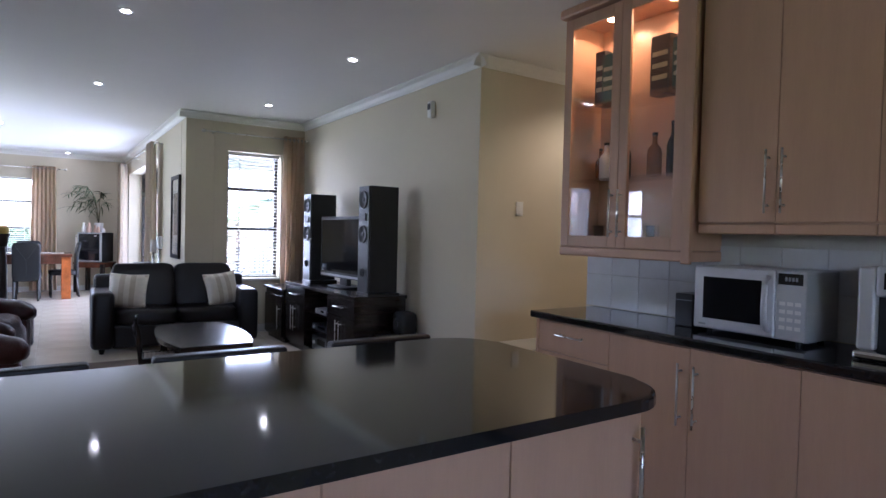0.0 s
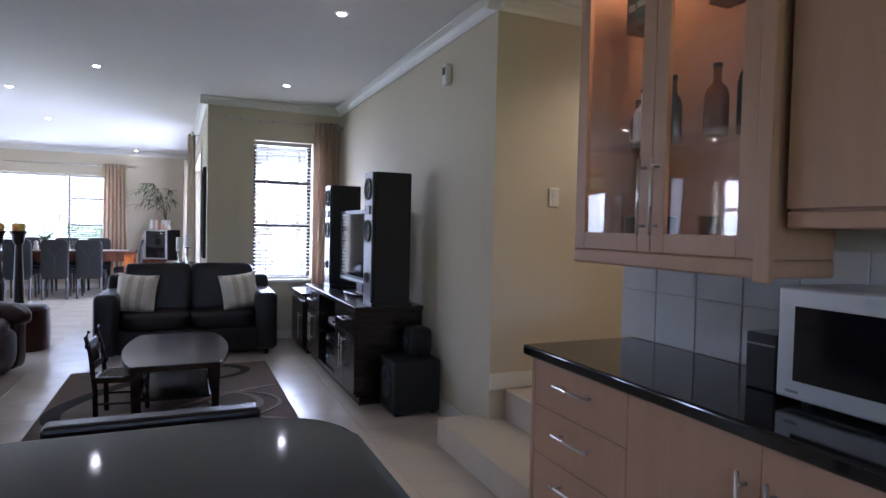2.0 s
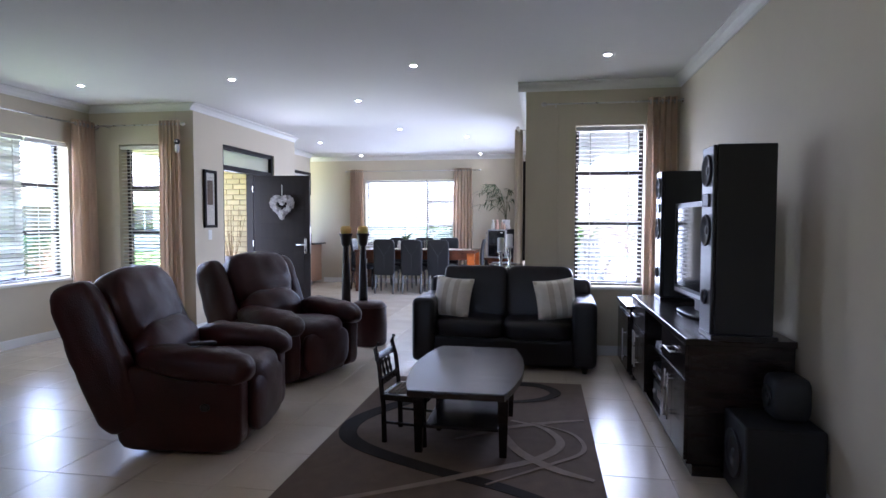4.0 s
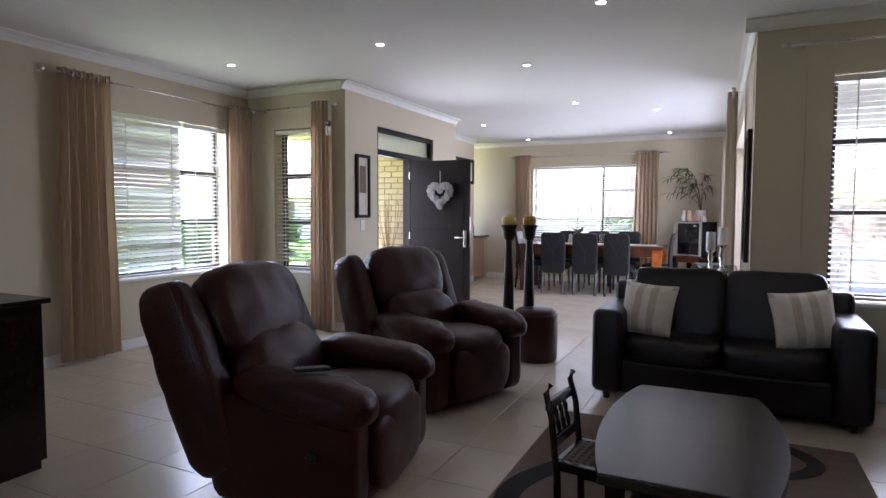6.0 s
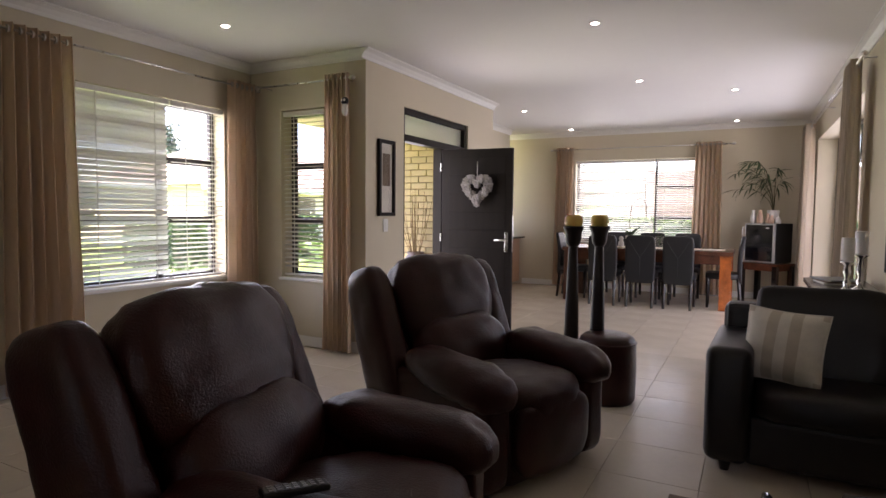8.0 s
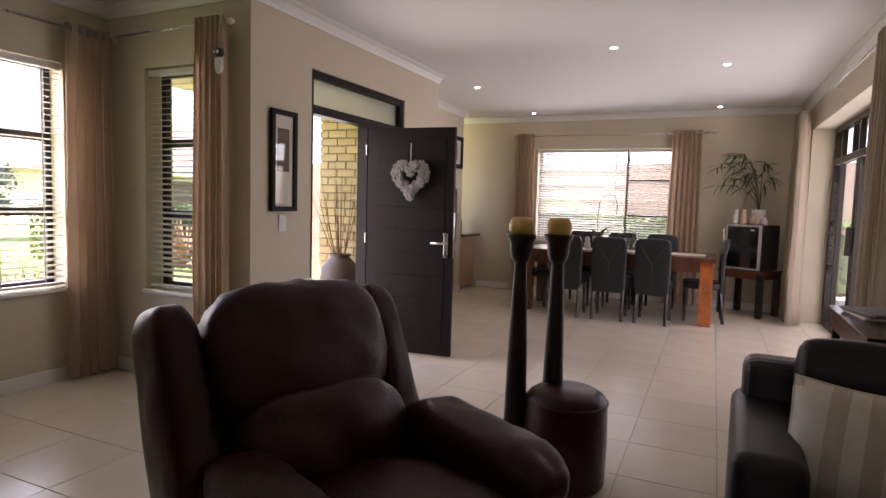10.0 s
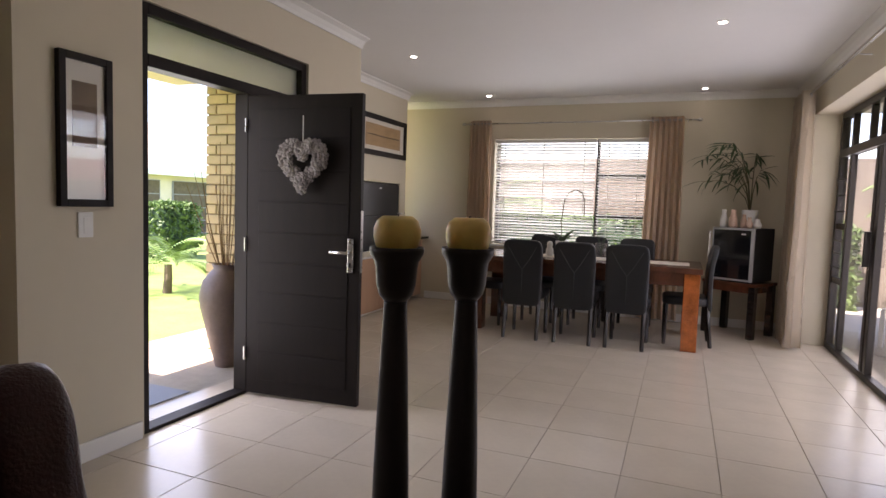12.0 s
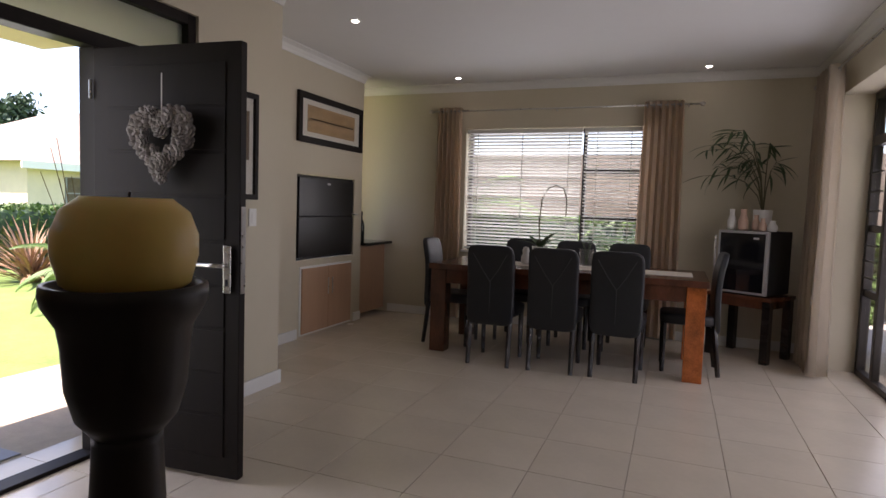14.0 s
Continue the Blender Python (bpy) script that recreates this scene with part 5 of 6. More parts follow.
def dining_chair(m):
    """Faces local +y; origin on the floor under the seat."""
    t = thing("dining_chair", m, "high-backed charcoal leather dining chair with dark wooden legs", "dining chair", "chairs round the dining table")
    part("seat", puff(0, 0.0, 0.46, 0.215, 0.225, 0.05, 6, 8), M_CHAIRLEATHER, t, smooth=True)
    bk = puff(0, 0, 0, 0.205, 0.028, 0.34, 8, 9)
    for v in bk.verts:
        v.co.y -= 0.05 * (v.co.z / 0.34) ** 2 * (1 if v.co.z > 0 else 0.2)
    back = part("backrest", bk, M_CHAIRLEATHER, t, smooth=True)
    back.location = (0, -0.215, 0.69)
    for pts in ([(0, -0.030, -0.3), (0, -0.0305, 0.03)], [(0, -0.0305, 0.03), (-0.07, -0.036, 0.13), (-0.15, -0.06, 0.27)], [(0, -0.0305, 0.03), (0.07, -0.036, 0.13), (0.15, -0.06, 0.27)]):
        part("seam", tube(pts, 0.0035, 5), M_SEAM, back)
    for sx in (-1, 1):
        part("back_leg", tube([(sx * 0.175, -0.25, 0), (sx * 0.175, -0.225, 0.2), (sx * 0.175, -0.20, 0.43)], 0.019, 4, taper=1.25), M_DARKWOOD, t)
        part("front_leg", tube([(sx * 0.175, 0.19, 0), (sx * 0.175, 0.19, 0.43)], 0.018, 4, taper=1.3), M_DARKWOOD, t)
    return t


first = dining_chair(pose(-0.91, 13.16, 0))
for x, y, r in ((-0.39, 13.19, 1), (0.125, 13.22, -2), (-0.97, 14.12, 180), (-0.42, 14.12, 181), (0.10, 14.12, 178), (0.66, 13.65, 92), (-1.50, 13.65, -88)):
    copy_thing(first, pose(x, y, 0, 0, 0, r))

runner = thing("table_runner", pose(0, 0, 0), "pale woven runner along the dining table", "table runner")
part("cloth", box(-1.3, 0.68, 13.44, 13.84, 0.821, 0.825), M_CREAMFABRIC, runner)
orchid = thing("orchid", pose(-0.62, 13.5, 0.825), "potted orchid with a bare arched stem on the table", "plant")
part("pot", lathe([(0.05, 0), (0.06, 0.01), (0.075, 0.18), (0.07, 0.18), (0.055, 0.16), (0.01, 0.16)], 20), M_WHITECER, orchid, smooth=True)


def blade(length, width, bend, bm=None, m=None, n=6, fold=0.15):
    """One long leaf along local x, drooping by bend."""
    own = bmesh.new()
    rows = []
    for k in range(n + 1):
        u = k / n
        w = width * (math.sin(math.pi * (0.06 + 0.94 * u) ** 0.8) if k < n else 0.03)
        a = bend * u
        x = length * (math.sin(a) / bend if abs(bend) > 1e-3 else u)
        z = -length * ((1 - math.cos(a)) / bend if abs(bend) > 1e-3 else 0)
        rows.append([own.verts.new((x, s * w / 2, z + abs(s) * w * fold)) for s in (-1, 0, 1)])
    for a, b in zip(rows, rows[1:]):
        for i in range(2):
            own.faces.new((a[i], a[i + 1], b[i + 1], b[i]))
    if m is not None:
        bmesh.ops.transform(own, matrix=m, verts=own.verts)
    if bm is None:
        return own
    return merge(bm, own)


for a, l, e in ((10, 0.22, -35), (75, 0.2, -30), (150, 0.2, -40), (200, 0.22, -25), (280, 0.2, -30), (330, 0.26, -45)):
    part("leaf", blade(l * 1.1, 0.075, 0.7), M_LEAF, orchid, m=pose(0, 0, 0.16, 0, e - 12, a), smooth=True)
part("flower_stem", tube([(0, 0, 0.1), (-0.02, 0, 0.4), (0.0, 0, 0.62), (0.05, 0, 0.71), (0.12, 0, 0.74), (0.19, 0, 0.71), (0.22, 0, 0.62), (0.22, 0, 0.46)], 0.006, 6), M_STEM, orchid, smooth=True)
vs = thing("glass_vase", pose(-0.22, 13.64, 0.825), "small clear glass vase with a few shoots", "vase")
gp = part("bowl", lathe([(0.04, 0), (0.06, 0.02), (0.065, 0.17), (0.061, 0.17), (0.055, 0.02), (0.005, 0.015)], 20), M_GLASS, vs, smooth=True)
gp.visible_shadow = False
for k in range(5):
    a = k * 72
    part("shoot", tube([(0, 0, 0.02), (0.02 * math.cos(a), 0.02 * math.sin(a), 0.16), (0.06 * math.cos(a), 0.06 * math.sin(a), 0.27)], 0.004, 5, taper=0.4), M_LEAF, vs)
for x, lab in ((-1.02, "white ceramic owl figurine on the dining table"), (-0.78, "small white ceramic figurine on the dining table")):
    fg = thing("figurine", pose(x, 13.62, 0.825), lab, "figurine")
    part("body", lathe([(0.03, 0), (0.045, 0.02), (0.042, 0.07), (0.028, 0.10), (0.034, 0.125), (0.026, 0.155), (0.006, 0.165)], 18), M_WHITECER, fg, smooth=True)

# braai (built-in barbecue) and its cupboards
braai = thing("built_in_braai", pose(-2.875, 12.927, -0.055, 0, 0, 90), "black steel built-in barbecue closed by two door panels", "barbecue")
part("frame", box(0.004, 1.08, 0.02, 0.04, 0.825, 1.665), M_MATTBLACK, braai)
for z0, z1 in ((0.85, 1.25), (1.256, 1.64)):
    part("door_panel", box(0.03, 1.055, -0.008, 0.018, z0, z1, 0.005), M_PLASTIC, braai)
part("handle", tube([(1.03, -0.008, 1.28), (1.03, -0.05, 1.28), (1.09, -0.05, 1.28)], 0.008, 8), M_STEEL, braai)
part("badge", box(0.52, 0.58, -0.011, -0.009, 1.58, 1.60), M_SILVER, braai)
bc = thing("braai_cupboard", pose(-2.875, 13.0, -0.055, 0, 0, 90), "maple cupboard doors under the built-in barbecue", "cupboard")
part("surround", box(-0.02, 0.96, -0.012, -0.001, 0.07, 0.76, 0.003), M_TRIM, bc)
for k in range(2):
    d = part("door", box(0.002 + 0.47 * k, 0.468 + 0.47 * k, -0.03, -0.013, 0.09, 0.74, 0.003), M_MAPLE, bc)
    hx = 0.43 if k == 0 else 0.51
    part("handle", tube([(hx, -0.055, 0.45), (hx, -0.055, 0.62)], 0.006, 8), M_STEEL, d)
buf = thing("drinks_counter", pose(0, 0, 0), "low maple counter with a dark granite top in the recess", "counter")
part("cupboard", box(-3.58, -2.90, 14.20, 14.85, 0.05, 0.86, 0.003), M_MAPLE, buf)
part("granite_top", box(-3.59, -2.80, 14.197, 14.86, 0.862, 0.895, 0.005), M_GRANITE, buf)
for k, (bx, by, h) in enumerate(((-2.98, 14.38, 0.34), (-3.10, 14.32, 0.40), (-3.06, 14.52, 0.36))):
    bottle(bx, by, 0.895, h, 0.038, M_BOTTLE, "dark wine bottle on the drinks counter")

FR = pose(1.22, 14.46, 0, 0, 0, -32)
ftab = thing("corner_table", FR, "dark wooden side table carrying a drinks fridge", "side table")
part("top", box(-0.31, 0.30, -0.23, 0.27, 0.575, 0.61, 0.004), M_REDWOOD, ftab)
part("apron", box(-0.27, 0.26, -0.20, 0.24, 0.50, 0.574), M_REDWOOD, ftab)
for fx in (-0.30, 0.22):
    for fy in (-0.22, 0.19):
        part("leg", box(fx, fx + 0.07, fy, fy + 0.07, 0, 0.574, 0.003), M_DARKWOOD, ftab)
fr = thing("drinks_fridge", FR @ pose(0, 0, 0.61), "small black drinks fridge with a silver-framed glass door", "fridge")
part("case", box(-0.235, 0.235, -0.17, 0.26, 0.01, 0.60, 0.006), M_MATTBLACK, fr)
d = part("door", box(-0.235, 0.235, -0.205, -0.171, 0.012, 0.598, 0.006), M_SILVER, fr, "silver framed glass door")
part("glass", box(-0.212, 0.205, -0.2085, -0.2055, 0.035, 0.575), M_SCREEN, d)
part("handle", tube([(-0.245, -0.235, 0.06), (-0.245, -0.235, 0.55)], 0.009, 8), M_STEEL, d)
part("badge", box(0.10, 0.15, -0.211, -0.209, 0.525, 0.54), M_WHITECER, d)
for k, (fx, fy, h, r, mm, lab) in enumerate(((-0.17, -0.1, 0.20, 0.04, M_WHITECER, "slim white vase on the drinks fridge"), (-0.05, -0.12, 0.20, 0.045, M_PINKCER, "blush ceramic jar on the drinks fridge"), (0.06, -0.1, 0.15, 0.035, M_PINKCER, "blush ceramic candle holder on the fridge"), (0.13, -0.12, 0.12, 0.035, M_PINKCER, "short blush ceramic pot on the fridge"), (0.19, -0.06, 0.10, 0.045, M_WHITECER, "small white bowl on the drinks fridge"))):
    v = thing("ceramic_pot", FR @ pose(fx, fy, 1.21), lab, "ceramic pot")
    part("body", lathe([(r * 0.8, 0), (r, 0.02), (r, h * 0.45), (r * 0.55, h * 0.75), (r * 0.6, h), (r * 0.45, h), (r * 0.3, h * 0.8)], 18), mm, v, smooth=True)
plant = thing("potted_bamboo", FR @ pose(0.02, 0.10, 1.21), "potted plant with arching stems and long narrow leaves", "plant")
part("pot", lathe([(0.06, 0), (0.075, 0.02), (0.085, 0.2), (0.078, 0.2), (0.065, 0.17), (0.01, 0.17)], 20), M_WHITECER, plant, smooth=True)
rs = random.Random(4)
for k in range(10):
    az, reach, hgt = rs.uniform(0, 360), rs.uniform(0.25, 0.6), rs.uniform(0.35, 0.78)
    if k < 6:
        az = 165 + 20 * k + rs.uniform(-10, 10)
    if 20 < az < 110:
        reach *= 0.5
    ca, sa = math.cos(radians(az)), math.sin(radians(az))
    pts = [Vector((reach * ca * u ** 1.6, reach * sa * u ** 1.6, 0.17 + hgt * math.sin(u * 1.9) / math.sin(1.57))) for u in (0, 0.25, 0.5, 0.75, 1.0)]
    stem = part("stem", tube(pts, 0.006, 6, taper=0.4), M_STEM, plant, smooth=True)
    for j in range(11):
        u = 0.4 + 0.6 * j / 10
        i = min(3, int(u * 4))
        p = pts[i].lerp(pts[i + 1], u * 4 - i)
        part("leaf", blade(rs.uniform(0.14, 0.25), 0.026, rs.uniform(0.2, 0.9), n=4), M_LEAF, stem, m=Matrix.Translation(p) @ pose(0, 0, 0, rs.uniform(-30, 30), rs.uniform(-25, 50), az + rs.uniform(-80, 80)))


# ---- outdoors ----
structure("ground", box(-400, 400, -400, 400, -0.5, -0.16), M_GRASS, "sunlit lawn reaching the horizon", "lawn")
structure("pavement_porch", box(-4.3, -2.43, 8.98, 10.88, -0.159, -0.012), M_PAVE, "pale paved porch in front of the entrance", "paving")
structure("pavement_patio", box(1.95, 9.0, 8.9, 18.0, -0.159, -0.03), M_PAVE, "pale paved patio beside the dining room", "paving")
structure("roof_porch", box(-3.5, -2.44, 8.98, 10.92, 2.30, 2.42), M_PLASTER, "cream plastered porch soffit", "soffit")
# unseen eaves, added so no sun patches fall through the west windows
structure("roof_sunshade_west", box(-4.5, -3.94, -2.6, 8.97, 2.50, 2.62), M_PLASTER, "unseen cream eaves added to shade the west windows", "eaves")
structure("roof_eaves_north", box(-4.5, 2.2, 15.14, 15.72, 2.55, 2.68), M_PLASTER, "cream eaves over the dining window", "eaves")
# unseen slab, added to block the sun at the kitchen window
structure("roof_sunblock_south", box(-4.0, 3.9, -4.0, -2.72, 2.40, 2.55), M_PLASTER, "unseen cream slab added to keep direct sun out of the kitchen", "eaves")
structure("roof_patio", box(2.25, 3.1, 8.82, 15.6, 2.62, 2.74), M_CEIL, "white ceiling of the covered patio", "patio roof")
door_mat = thing("doormat", pose(-2.78, 9.78, -0.012), "grey doormat on the porch paving", "doormat")
part("mat_body", box(-0.25, 0.25, -0.33, 0.33, 0, 0.012, 0.004), M_CAMO, door_mat)

bw = structure("wall_porch_brick", box(-3.23, -2.41, 11.01, 11.69, -0.159, 2.9), M_MORTAR, "yellow face-brick wall beside the front door", "brick wall")
me = None
for row in range(29):
    z = -0.10 + row * 0.0845
    off = 0.0 if row % 2 else 0.115
    for k in range(6):
        x0 = -3.475 + off + (k - 1) * 0.232
        if x0 < -3.25 or x0 + 0.222 > -2.39:
            continue
        mm = pose(x0 + 0.111, 11.006, z)
        if me is None:
            me = part("brick", box(-0.111, 0.111, -0.012, 0.012, -0.0365, 0.0365, 0.004, 1), M_BRICK, bw, m=mm).data
        else:
            share("brick", me, bw, mm)
half = None
for row in range(0, 29, 2):
    z = -0.10 + row * 0.0845
    mm = pose(-3.190, 11.006, z)
    if half is None:
        half = part("brick", box(-0.053, 0.053, -0.012, 0.012, -0.0365, 0.0365, 0.004, 1), M_BRICK, bw, m=mm).data
    else:
        share("brick", half, bw, mm)

urn = thing("floor_urn", pose(-2.80, 10.76, -0.012), "tall mauve ceramic urn holding dry reeds on the porch", "urn")
part("urn_body", lathe([(0.085, 0), (0.09, 0.02), (0.14, 0.22), (0.205, 0.5), (0.21, 0.58), (0.185, 0.70), (0.12, 0.78), (0.10, 0.80), (0.115, 0.835), (0.10, 0.835), (0.085, 0.80), (0.02, 0.75)], 36), M_VASE, urn, smooth=True)
reeds = thing("dry_reeds", pose(-2.80, 10.76, 0.7), "thin dry reeds fanning out of the urn", "reeds")
for k in range(16):
    a, tilt = rs.uniform(0, 2 * math.pi), rs.uniform(0.05, 0.26)
    h = rs.uniform(0.7, 1.15)
    part("reed", tube([(0.03 * math.cos(a), 0.03 * math.sin(a), 0), (0.05 * math.cos(a) + tilt * 0.5 * math.cos(a), min(0.25, 0.05 * math.sin(a) + tilt * 0.5 * math.sin(a)), h * 0.5), (tilt * 1.2 * math.cos(a), min(0.26, tilt * 1.2 * math.sin(a)), h)], 0.005, 5, taper=0.4), M_REED, reeds)


def leaf_cloud(n, rad, size, seed, shape):
    """Many small leaf diamonds scattered through a crown; shape gives a point in it."""
    r = random.Random(seed)
    verts, faces = [], []
    for _ in range(n):
        c = shape(r)
        a, b = Vector((r.gauss(0, 1), r.gauss(0, 1), r.gauss(0, 1))).normalized(), Vector((r.gauss(0, 1), r.gauss(0, 1), r.gauss(0, 1))).normalized()
        b = a.cross(b).normalized()
        s = size * r.uniform(0.6, 1.4)
        i = len(verts)
        verts += [c - a * s, c + b * s * 0.45, c + a * s, c - b * s * 0.45]
        faces.append((i, i + 1, i + 2, i + 3))
    me = bpy.data.meshes.new("crown")
    me.from_pydata([tuple(v) for v in verts], [], faces)
    return me


def tree(x, y, h, w, seed, label, conifer=False, material=None):
    t = thing("tree", pose(x, y, -0.16), label, "tree")
    part("trunk", tube([(0, 0, 0), (0.05, 0.03, h * 0.3), (0.0, 0.06, h * 0.7)], 0.05 * h * 0.6, 10, taper=0.4), M_BARK, t, smooth=True)
    for k in range(5):
        a = k * 1.3 + seed
        part("limb", tube([(0, 0, h * (0.3 + 0.07 * k)), (w * 0.25 * math.cos(a), w * 0.25 * math.sin(a), h * (0.45 + 0.08 * k)), (w * 0.4 * math.cos(a), w * 0.4 * math.sin(a), h * (0.55 + 0.08 * k))], 0.02 * h * 0.5, 6, taper=0.3), M_BARK, t)
    rr = random.Random(seed)
    clumps = [(rr.uniform(0, 6.28), rr.uniform(0, 1), rr.uniform(0.25, 1)) for _ in range(40)]

    def shape(r):
        a, u, f = r.choice(clumps)
        z = h * (0.28 + 0.72 * u)
        rad = w / 2 * f * ((1 - u) ** 0.8 + 0.1 if conifer else math.sin(math.pi * (0.1 + 0.8 * u)))
        q = Vector((rad * math.cos(a), rad * math.sin(a), z))
        return q + Vector((r.gauss(0, 1), r.gauss(0, 1), r.gauss(0, 0.7))) * w * 0.07
    me_ = leaf_cloud(3500, w, 0.035 * h ** 0.5 * w ** 0.5, seed + 1, shape)
    me_.materials.append(material or M_TREE)
    share("crown", me_, t, pose(0, 0, 0))


def hedge(x0, x1, y0, y1, z, seed, label):
    t = thing("hedge", pose(0, 0, 0), label, "hedge")

    def shape(r):
        x, y, zz = r.uniform(x0, x1), r.uniform(y0, y1), r.uniform(-0.15, z)
        k = r.random()
        if k < 0.45:
            zz = z + r.gauss(0, 0.03)
        elif k < 0.7:
            x = x1 + r.gauss(0, 0.03)
        elif k < 0.9:
            y = (y0 if r.random() < 0.7 else y1) + r.gauss(0, 0.03)
        return Vector((x, y, zz))
    area = (x1 - x0) * (y1 - y0) + (y1 - y0) * z + (x1 - x0) * z
    me_ = leaf_cloud(int(min(9000, 900 * area)), 1, 0.055, seed, shape)
    me_.materials.append(M_HEDGE)
    share("leaves", me_, t, pose(0, 0, 0))
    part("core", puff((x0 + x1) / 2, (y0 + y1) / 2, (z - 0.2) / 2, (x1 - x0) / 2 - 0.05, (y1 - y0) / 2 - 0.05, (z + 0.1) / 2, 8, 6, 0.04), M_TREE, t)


def spiky(x, y, n, length, material, seed, label, width=0.05):
    t = thing("flax_bush", pose(x, y, -0.16), label, "bush")
    r = random.Random(seed)
    bm = bmesh.new()
    for _ in range(n):
        blade(length * r.uniform(0.6, 1.1), width * r.uniform(0.7, 1.2), r.uniform(0.2, 1.0), bm, pose(r.uniform(-0.1, 0.1), r.uniform(-0.1, 0.1), 0, 0, -r.uniform(25, 88), r.uniform(0, 360)), 4)
    ob = part("blade_mass", bm, material, t)
    tagged(ob, kind="stuff")


def palm(x, y, z, n, length, seed, label, trunk=0.0):
    t = thing("palm", pose(x, y, -0.16), label, "palm")
    r = random.Random(seed)
    part("trunk", tube([(0, 0, 0), (0.02, 0, z * 0.5), (0, 0.02, z)], 0.07, 10, taper=0.8), M_BARK, t)
    for k in range(n):
        bm = bmesh.new()
        az, el = 360 * k / n + r.uniform(-10, 10), r.uniform(15, 70)
        base = pose(0, 0, z, 0, -el, az)
        for j in range(22):
            u = (j + 1) / 22
            a = 1.5 * u
            px, pz = length * math.sin(a) / 1.5, -length * (1 - math.cos(a)) / 1.5
            for s in (-1, 1):
                blade(length * 0.34 * math.sin(math.pi * (0.15 + 0.8 * u)), 0.022, 0.7, bm, base @ pose(px, 0, pz, 0, math.degrees(a) * 0.8, s * 55), 2)
        part("frond", bm, M_PALELEAF, t)


hedge(-13.5, -12.0, 14.0, 20.0, 1.05, 3, "clipped green garden hedge along the drive")
hedge(-11.6, -10.6, 17.3, 18.4, 1.15, 5, "rounded clipped shrub beside the hedge")
spiky(-9.6, 14.9, 150, 1.25, M_FLAX, 6, "bronze flax bush with spiky leaves")
palm(-6.8, 13.9, 0.45, 13, 1.1, 8, "small feathery palm beside the porch")
for k, (gx, gy) in enumerate(((-6.5, 9.9), (-7.2, 8.9), (-8.3, 10.4), (-6.9, 7.7), (-9.5, 9.0))):
    spiky(gx, gy + 1.3, 80, 0.8, M_PALELEAF if k % 2 else M_HEDGE, 20 + k, "green strap-leaved shrub in the front garden", 0.045)
hedge(-16, -15, -2, 12.0, 1.0, 11, "clipped hedge at the far side of the lawn")
tree(-33, 30, 6.6, 4.6, 31, "dark conifer behind the neighbouring roofs", True)
tree(-27, 27.5, 3.9, 4.2, 32, "leafy green tree behind the hedge", material=M_HEDGE)
tree(-20, 16.2, 2.9, 2.2, 33, "small leafy tree beside the drive")
tree(-30, 14, 7, 6, 34, "leafy tree beyond the lawn", material=M_HEDGE)
tree(-26, 6, 7, 5, 35, "dark conifer beyond the lawn", True)
tree(-33, 0, 8, 6, 36, "leafy tree beyond the lawn")


def house(x, y, w, d, h, rise, label, roof_material):
    """Hipped house; its long front faces +x."""
    t = thing("house", pose(x, y, -0.16), label, "house")
    wl = part("wall", box(0, d, 0, w, 0, h), M_PLASTER, t)
    bm = bmesh.new()
    o = 0.5
    a = [bm.verts.new(p) for p in ((-o, -o, h), (d + o, -o, h), (d + o, w + o, h), (-o, w + o, h))]
    b = [bm.verts.new(p) for p in ((d / 2, d / 2, h + rise), (d / 2, w - d / 2, h + rise))]
    for f in ((a[0], a[1], b[0]), (a[1], a[2], b[1], b[0]), (a[2], a[3], b[1]), (a[3], a[0], b[0], b[1]), (a[3], a[2], a[1], a[0])):
        bm.faces.new(f)
    part("roof", bm, roof_material, t)
    part("fascia", box(d + o - 0.02, d + o + 0.03, -o, w + o, h - 0.22, h), M_TRIM, t)
    for k in range(2):
        g = part("garage_door", box(d, d + 0.05, 1.2 + 3.0 * k, 3.6 + 3.0 * k, 0, 2.1), M_CAMO, t, "brown garage door")
        for j in range(4):
            part("panel", box(d + 0.051, d + 0.07, 1.25 + 3.0 * k, 3.55 + 3.0 * k, 0.04 + 0.52 * j, 0.52 + 0.52 * j), M_BARK, g)
    for k in range(2):
        wd = part("window", box(d, d + 0.04, 8.2 + 2.6 * k, 9.6 + 2.6 * k, 0.9, 2.1), M_SCREEN, t)
        part("frame", box(d + 0.041, d + 0.06, 8.85 + 2.6 * k, 8.95 + 2.6 * k, 0.9, 2.1), M_TRIM, wd)


house(-26, 20.4, 14, 8, 2.5, 2.3, "neighbouring cream house with a pale tiled hip roof", M_ROOF)
house(-48, 42, 14, 9, 2.6, 2.6, "distant house with a terracotta tiled roof", M_TERRA)

# boundary walls, patio planting and furniture
structure("wall_boundary_north", box(-9, 9.5, 18.2, 18.45, -0.2, 2.3), M_STONE, "weathered stone boundary wall behind the dining room", "boundary wall")
structure("wall_boundary_east", box(9.0, 9.25, 4.0, 18.2, -0.2, 2.2), M_TERRA, "reddish brick boundary wall of the patio", "boundary wall")
palm(4.6, 16.6, 1.7, 12, 1.9, 41, "tall feathery palm beside the patio")
palm(7.0, 14.5, 1.5, 11, 1.7, 42, "feathery palm by the boundary wall")
hedge(8.0, 8.9, 9.0, 17.5, 1.6, 43, "leafy green shrub border along the patio wall")
hedge(-6, 3.0, 17.4, 18.1, 1.2, 44, "leafy shrub border outside the dining window")
palm(-2.6, 17.2, 1.5, 11, 1.3, 45, "feathery palm outside the dining window")


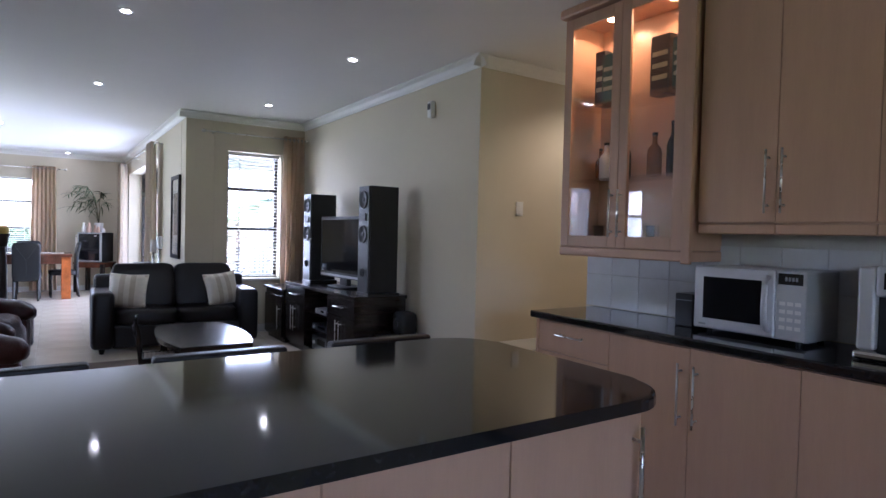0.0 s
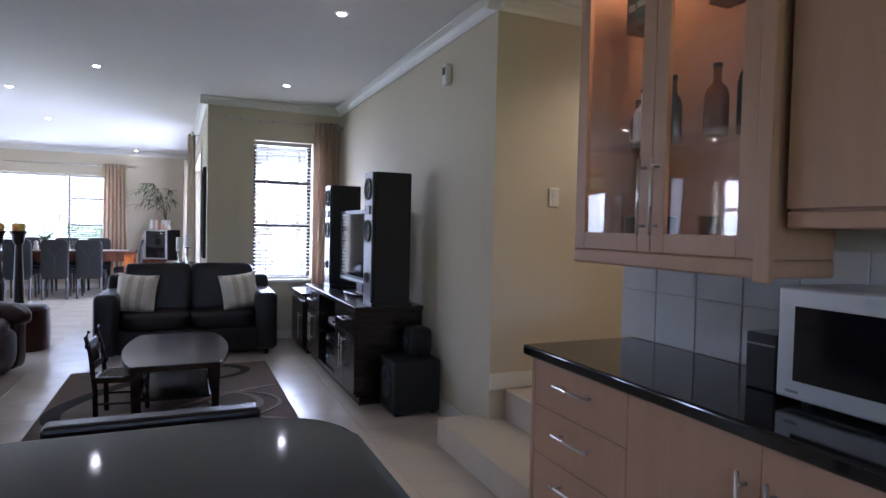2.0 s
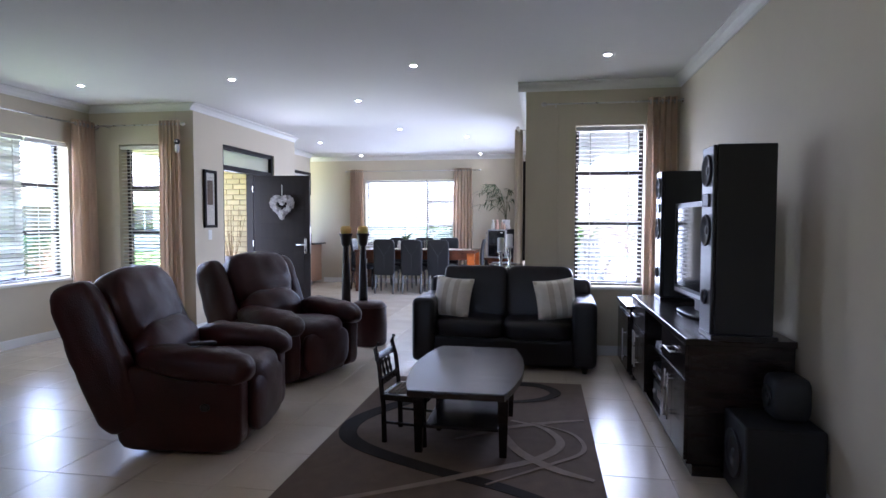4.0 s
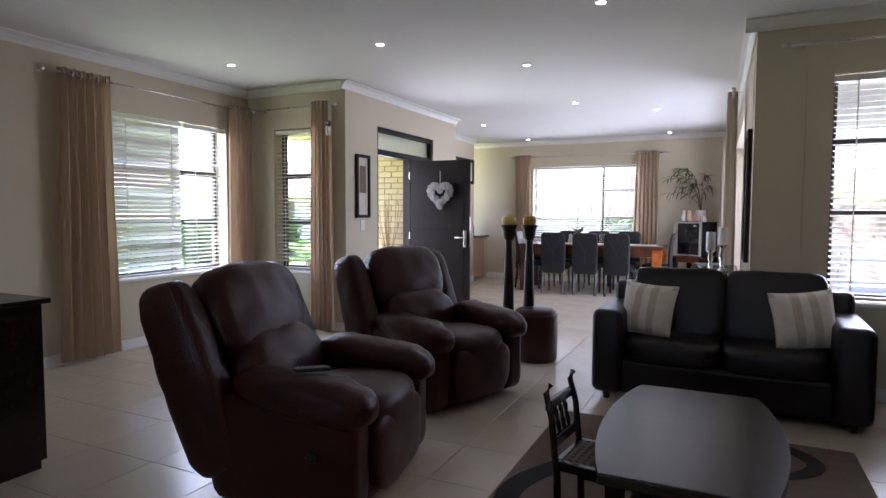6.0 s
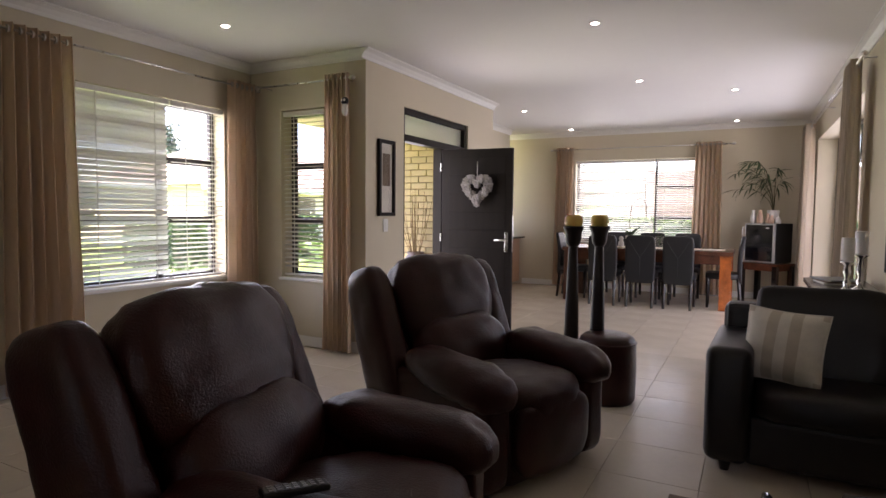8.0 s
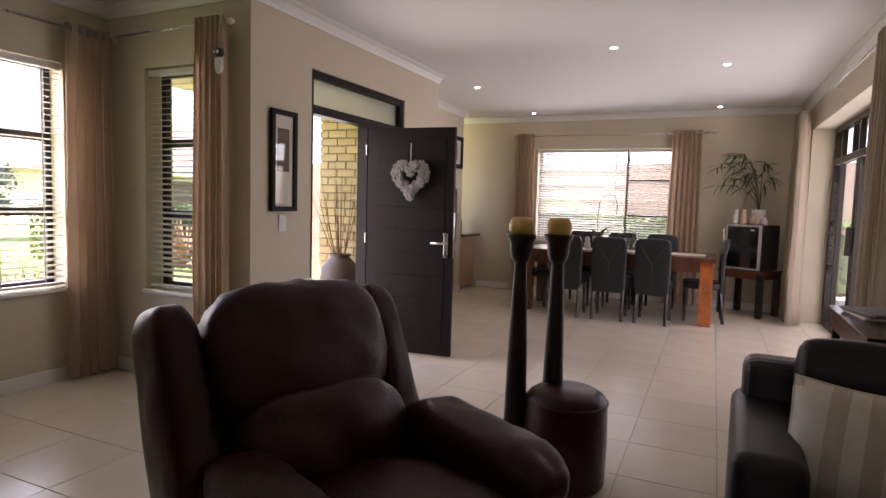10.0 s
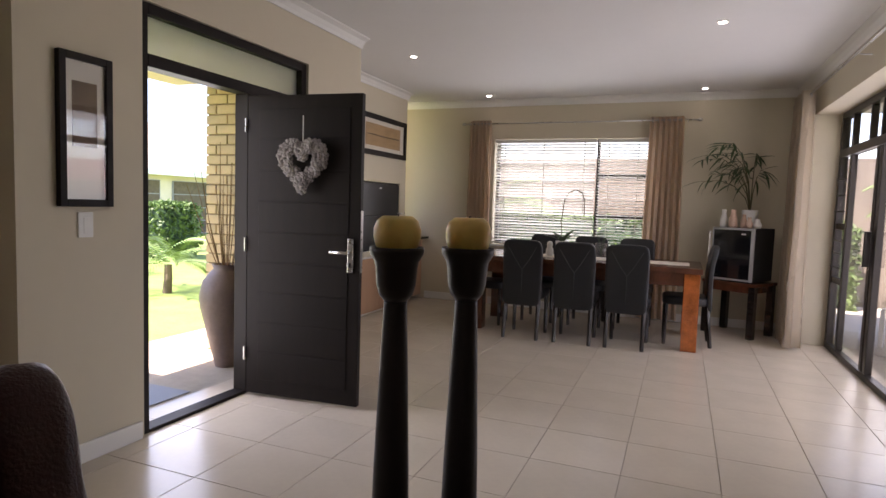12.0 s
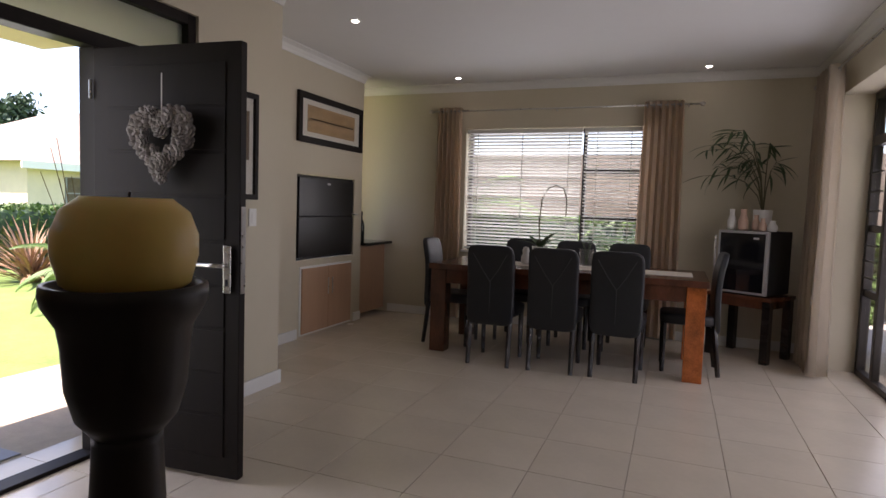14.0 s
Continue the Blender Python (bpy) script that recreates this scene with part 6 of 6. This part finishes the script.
def garden_table():
    t = thing("garden_table", pose(3.6, 13.9, -0.03, 0, 0, 20), "white wooden garden table with crossed legs on the patio", "garden table")
    for k in range(6):
        part("slat", box(-0.6, 0.6, -0.40 + k * 0.135, -0.28 + k * 0.135, 0.70, 0.725, 0.004), M_WHITEFURN, t)
    for x in (-0.45, 0.45):
        for s in (-1, 1):
            part("leg", tube([(x, s * 0.36, 0), (x, -s * 0.34, 0.695)], 0.03, 4), M_WHITEFURN, t)
    part("brace", box(-0.45, 0.45, -0.02, 0.02, 0.33, 0.37), M_WHITEFURN, t)


garden_table()


def garden_chair(m):
    t = thing("garden_chair", m, "white slatted garden chair on the patio", "garden chair", "garden chairs")
    for k in range(5):
        part("seat_slat", box(-0.22, 0.22, -0.22 + k * 0.09, -0.145 + k * 0.09, 0.42, 0.44, 0.003), M_WHITEFURN, t)
        part("back_slat", box(-0.20 + k * 0.085, -0.14 + k * 0.085, 0.23, 0.25, 0.46, 0.98, 0.003), M_WHITEFURN, t)
    part("top_rail", box(-0.22, 0.22, 0.225, 0.255, 0.981, 1.04, 0.004), M_WHITEFURN, t)
    for sx in (-0.21, 0.21):
        for sy in (-0.2, 0.22):
            part("leg", box(sx - 0.02, sx + 0.02, sy - 0.02, sy + 0.02, 0, 0.419), M_WHITEFURN, t)
    return t


gc = garden_chair(pose(2.9, 14.6, -0.03, 0, 0, -30))
copy_thing(gc, pose(4.4, 13.2, -0.03, 0, 0, 120))
copy_thing(gc, pose(2.75, 10.6, -0.03, 0, 0, 15))
copy_thing(gc, pose(3.5, 11.2, -0.03, 0, 0, 200))


# ---- floor tiles ----
def tiles():
    floor_ob = bpy.data.objects["floor"]
    p, g = 0.475, 0.0035
    bm = box(-p / 2 + g / 2, p / 2 - g / 2, -p / 2 + g / 2, p / 2 - g / 2, -0.005, 0.0, 0.0015, 1)
    me = bpy.data.meshes.new("tile")
    bm.to_mesh(me)
    bm.free()
    me.materials.append(M_TILE)
    rest = bmesh.new()
    cells = []
    for i in range(-15, 10):
        for j in range(-18, 20):
            x, y = -0.11 + p * (i + 0.5), 5.34 + p * (j + 0.5)
            if x < -3.68 - p / 2 or x > 3.43 + p / 2 or y < -2.5 or y > 15.16 + p / 2:
                continue
            if y > 8.5 and x > 1.9 + p / 2 or (y > 8.72 and y < 11.7 and x < -2.2 - p / 2):
                continue
            cells.append((abs(x - 0.2) + (0 if 4 < y < 13.5 else 10), x, y))
    cells.sort()
    for k, (_, x, y) in enumerate(cells):
        if k < 300:
            share("tile", me, floor_ob, pose(x, y, 0))
        else:
            box(x - p / 2 + g / 2, x + p / 2 - g / 2, y - p / 2 + g / 2, y + p / 2 - g / 2, -0.005, 0.0, bm=rest)
    r = part("outer_tiles", rest, M_TILE, floor_ob)
    tagged(r, kind="stuff")


tiles()
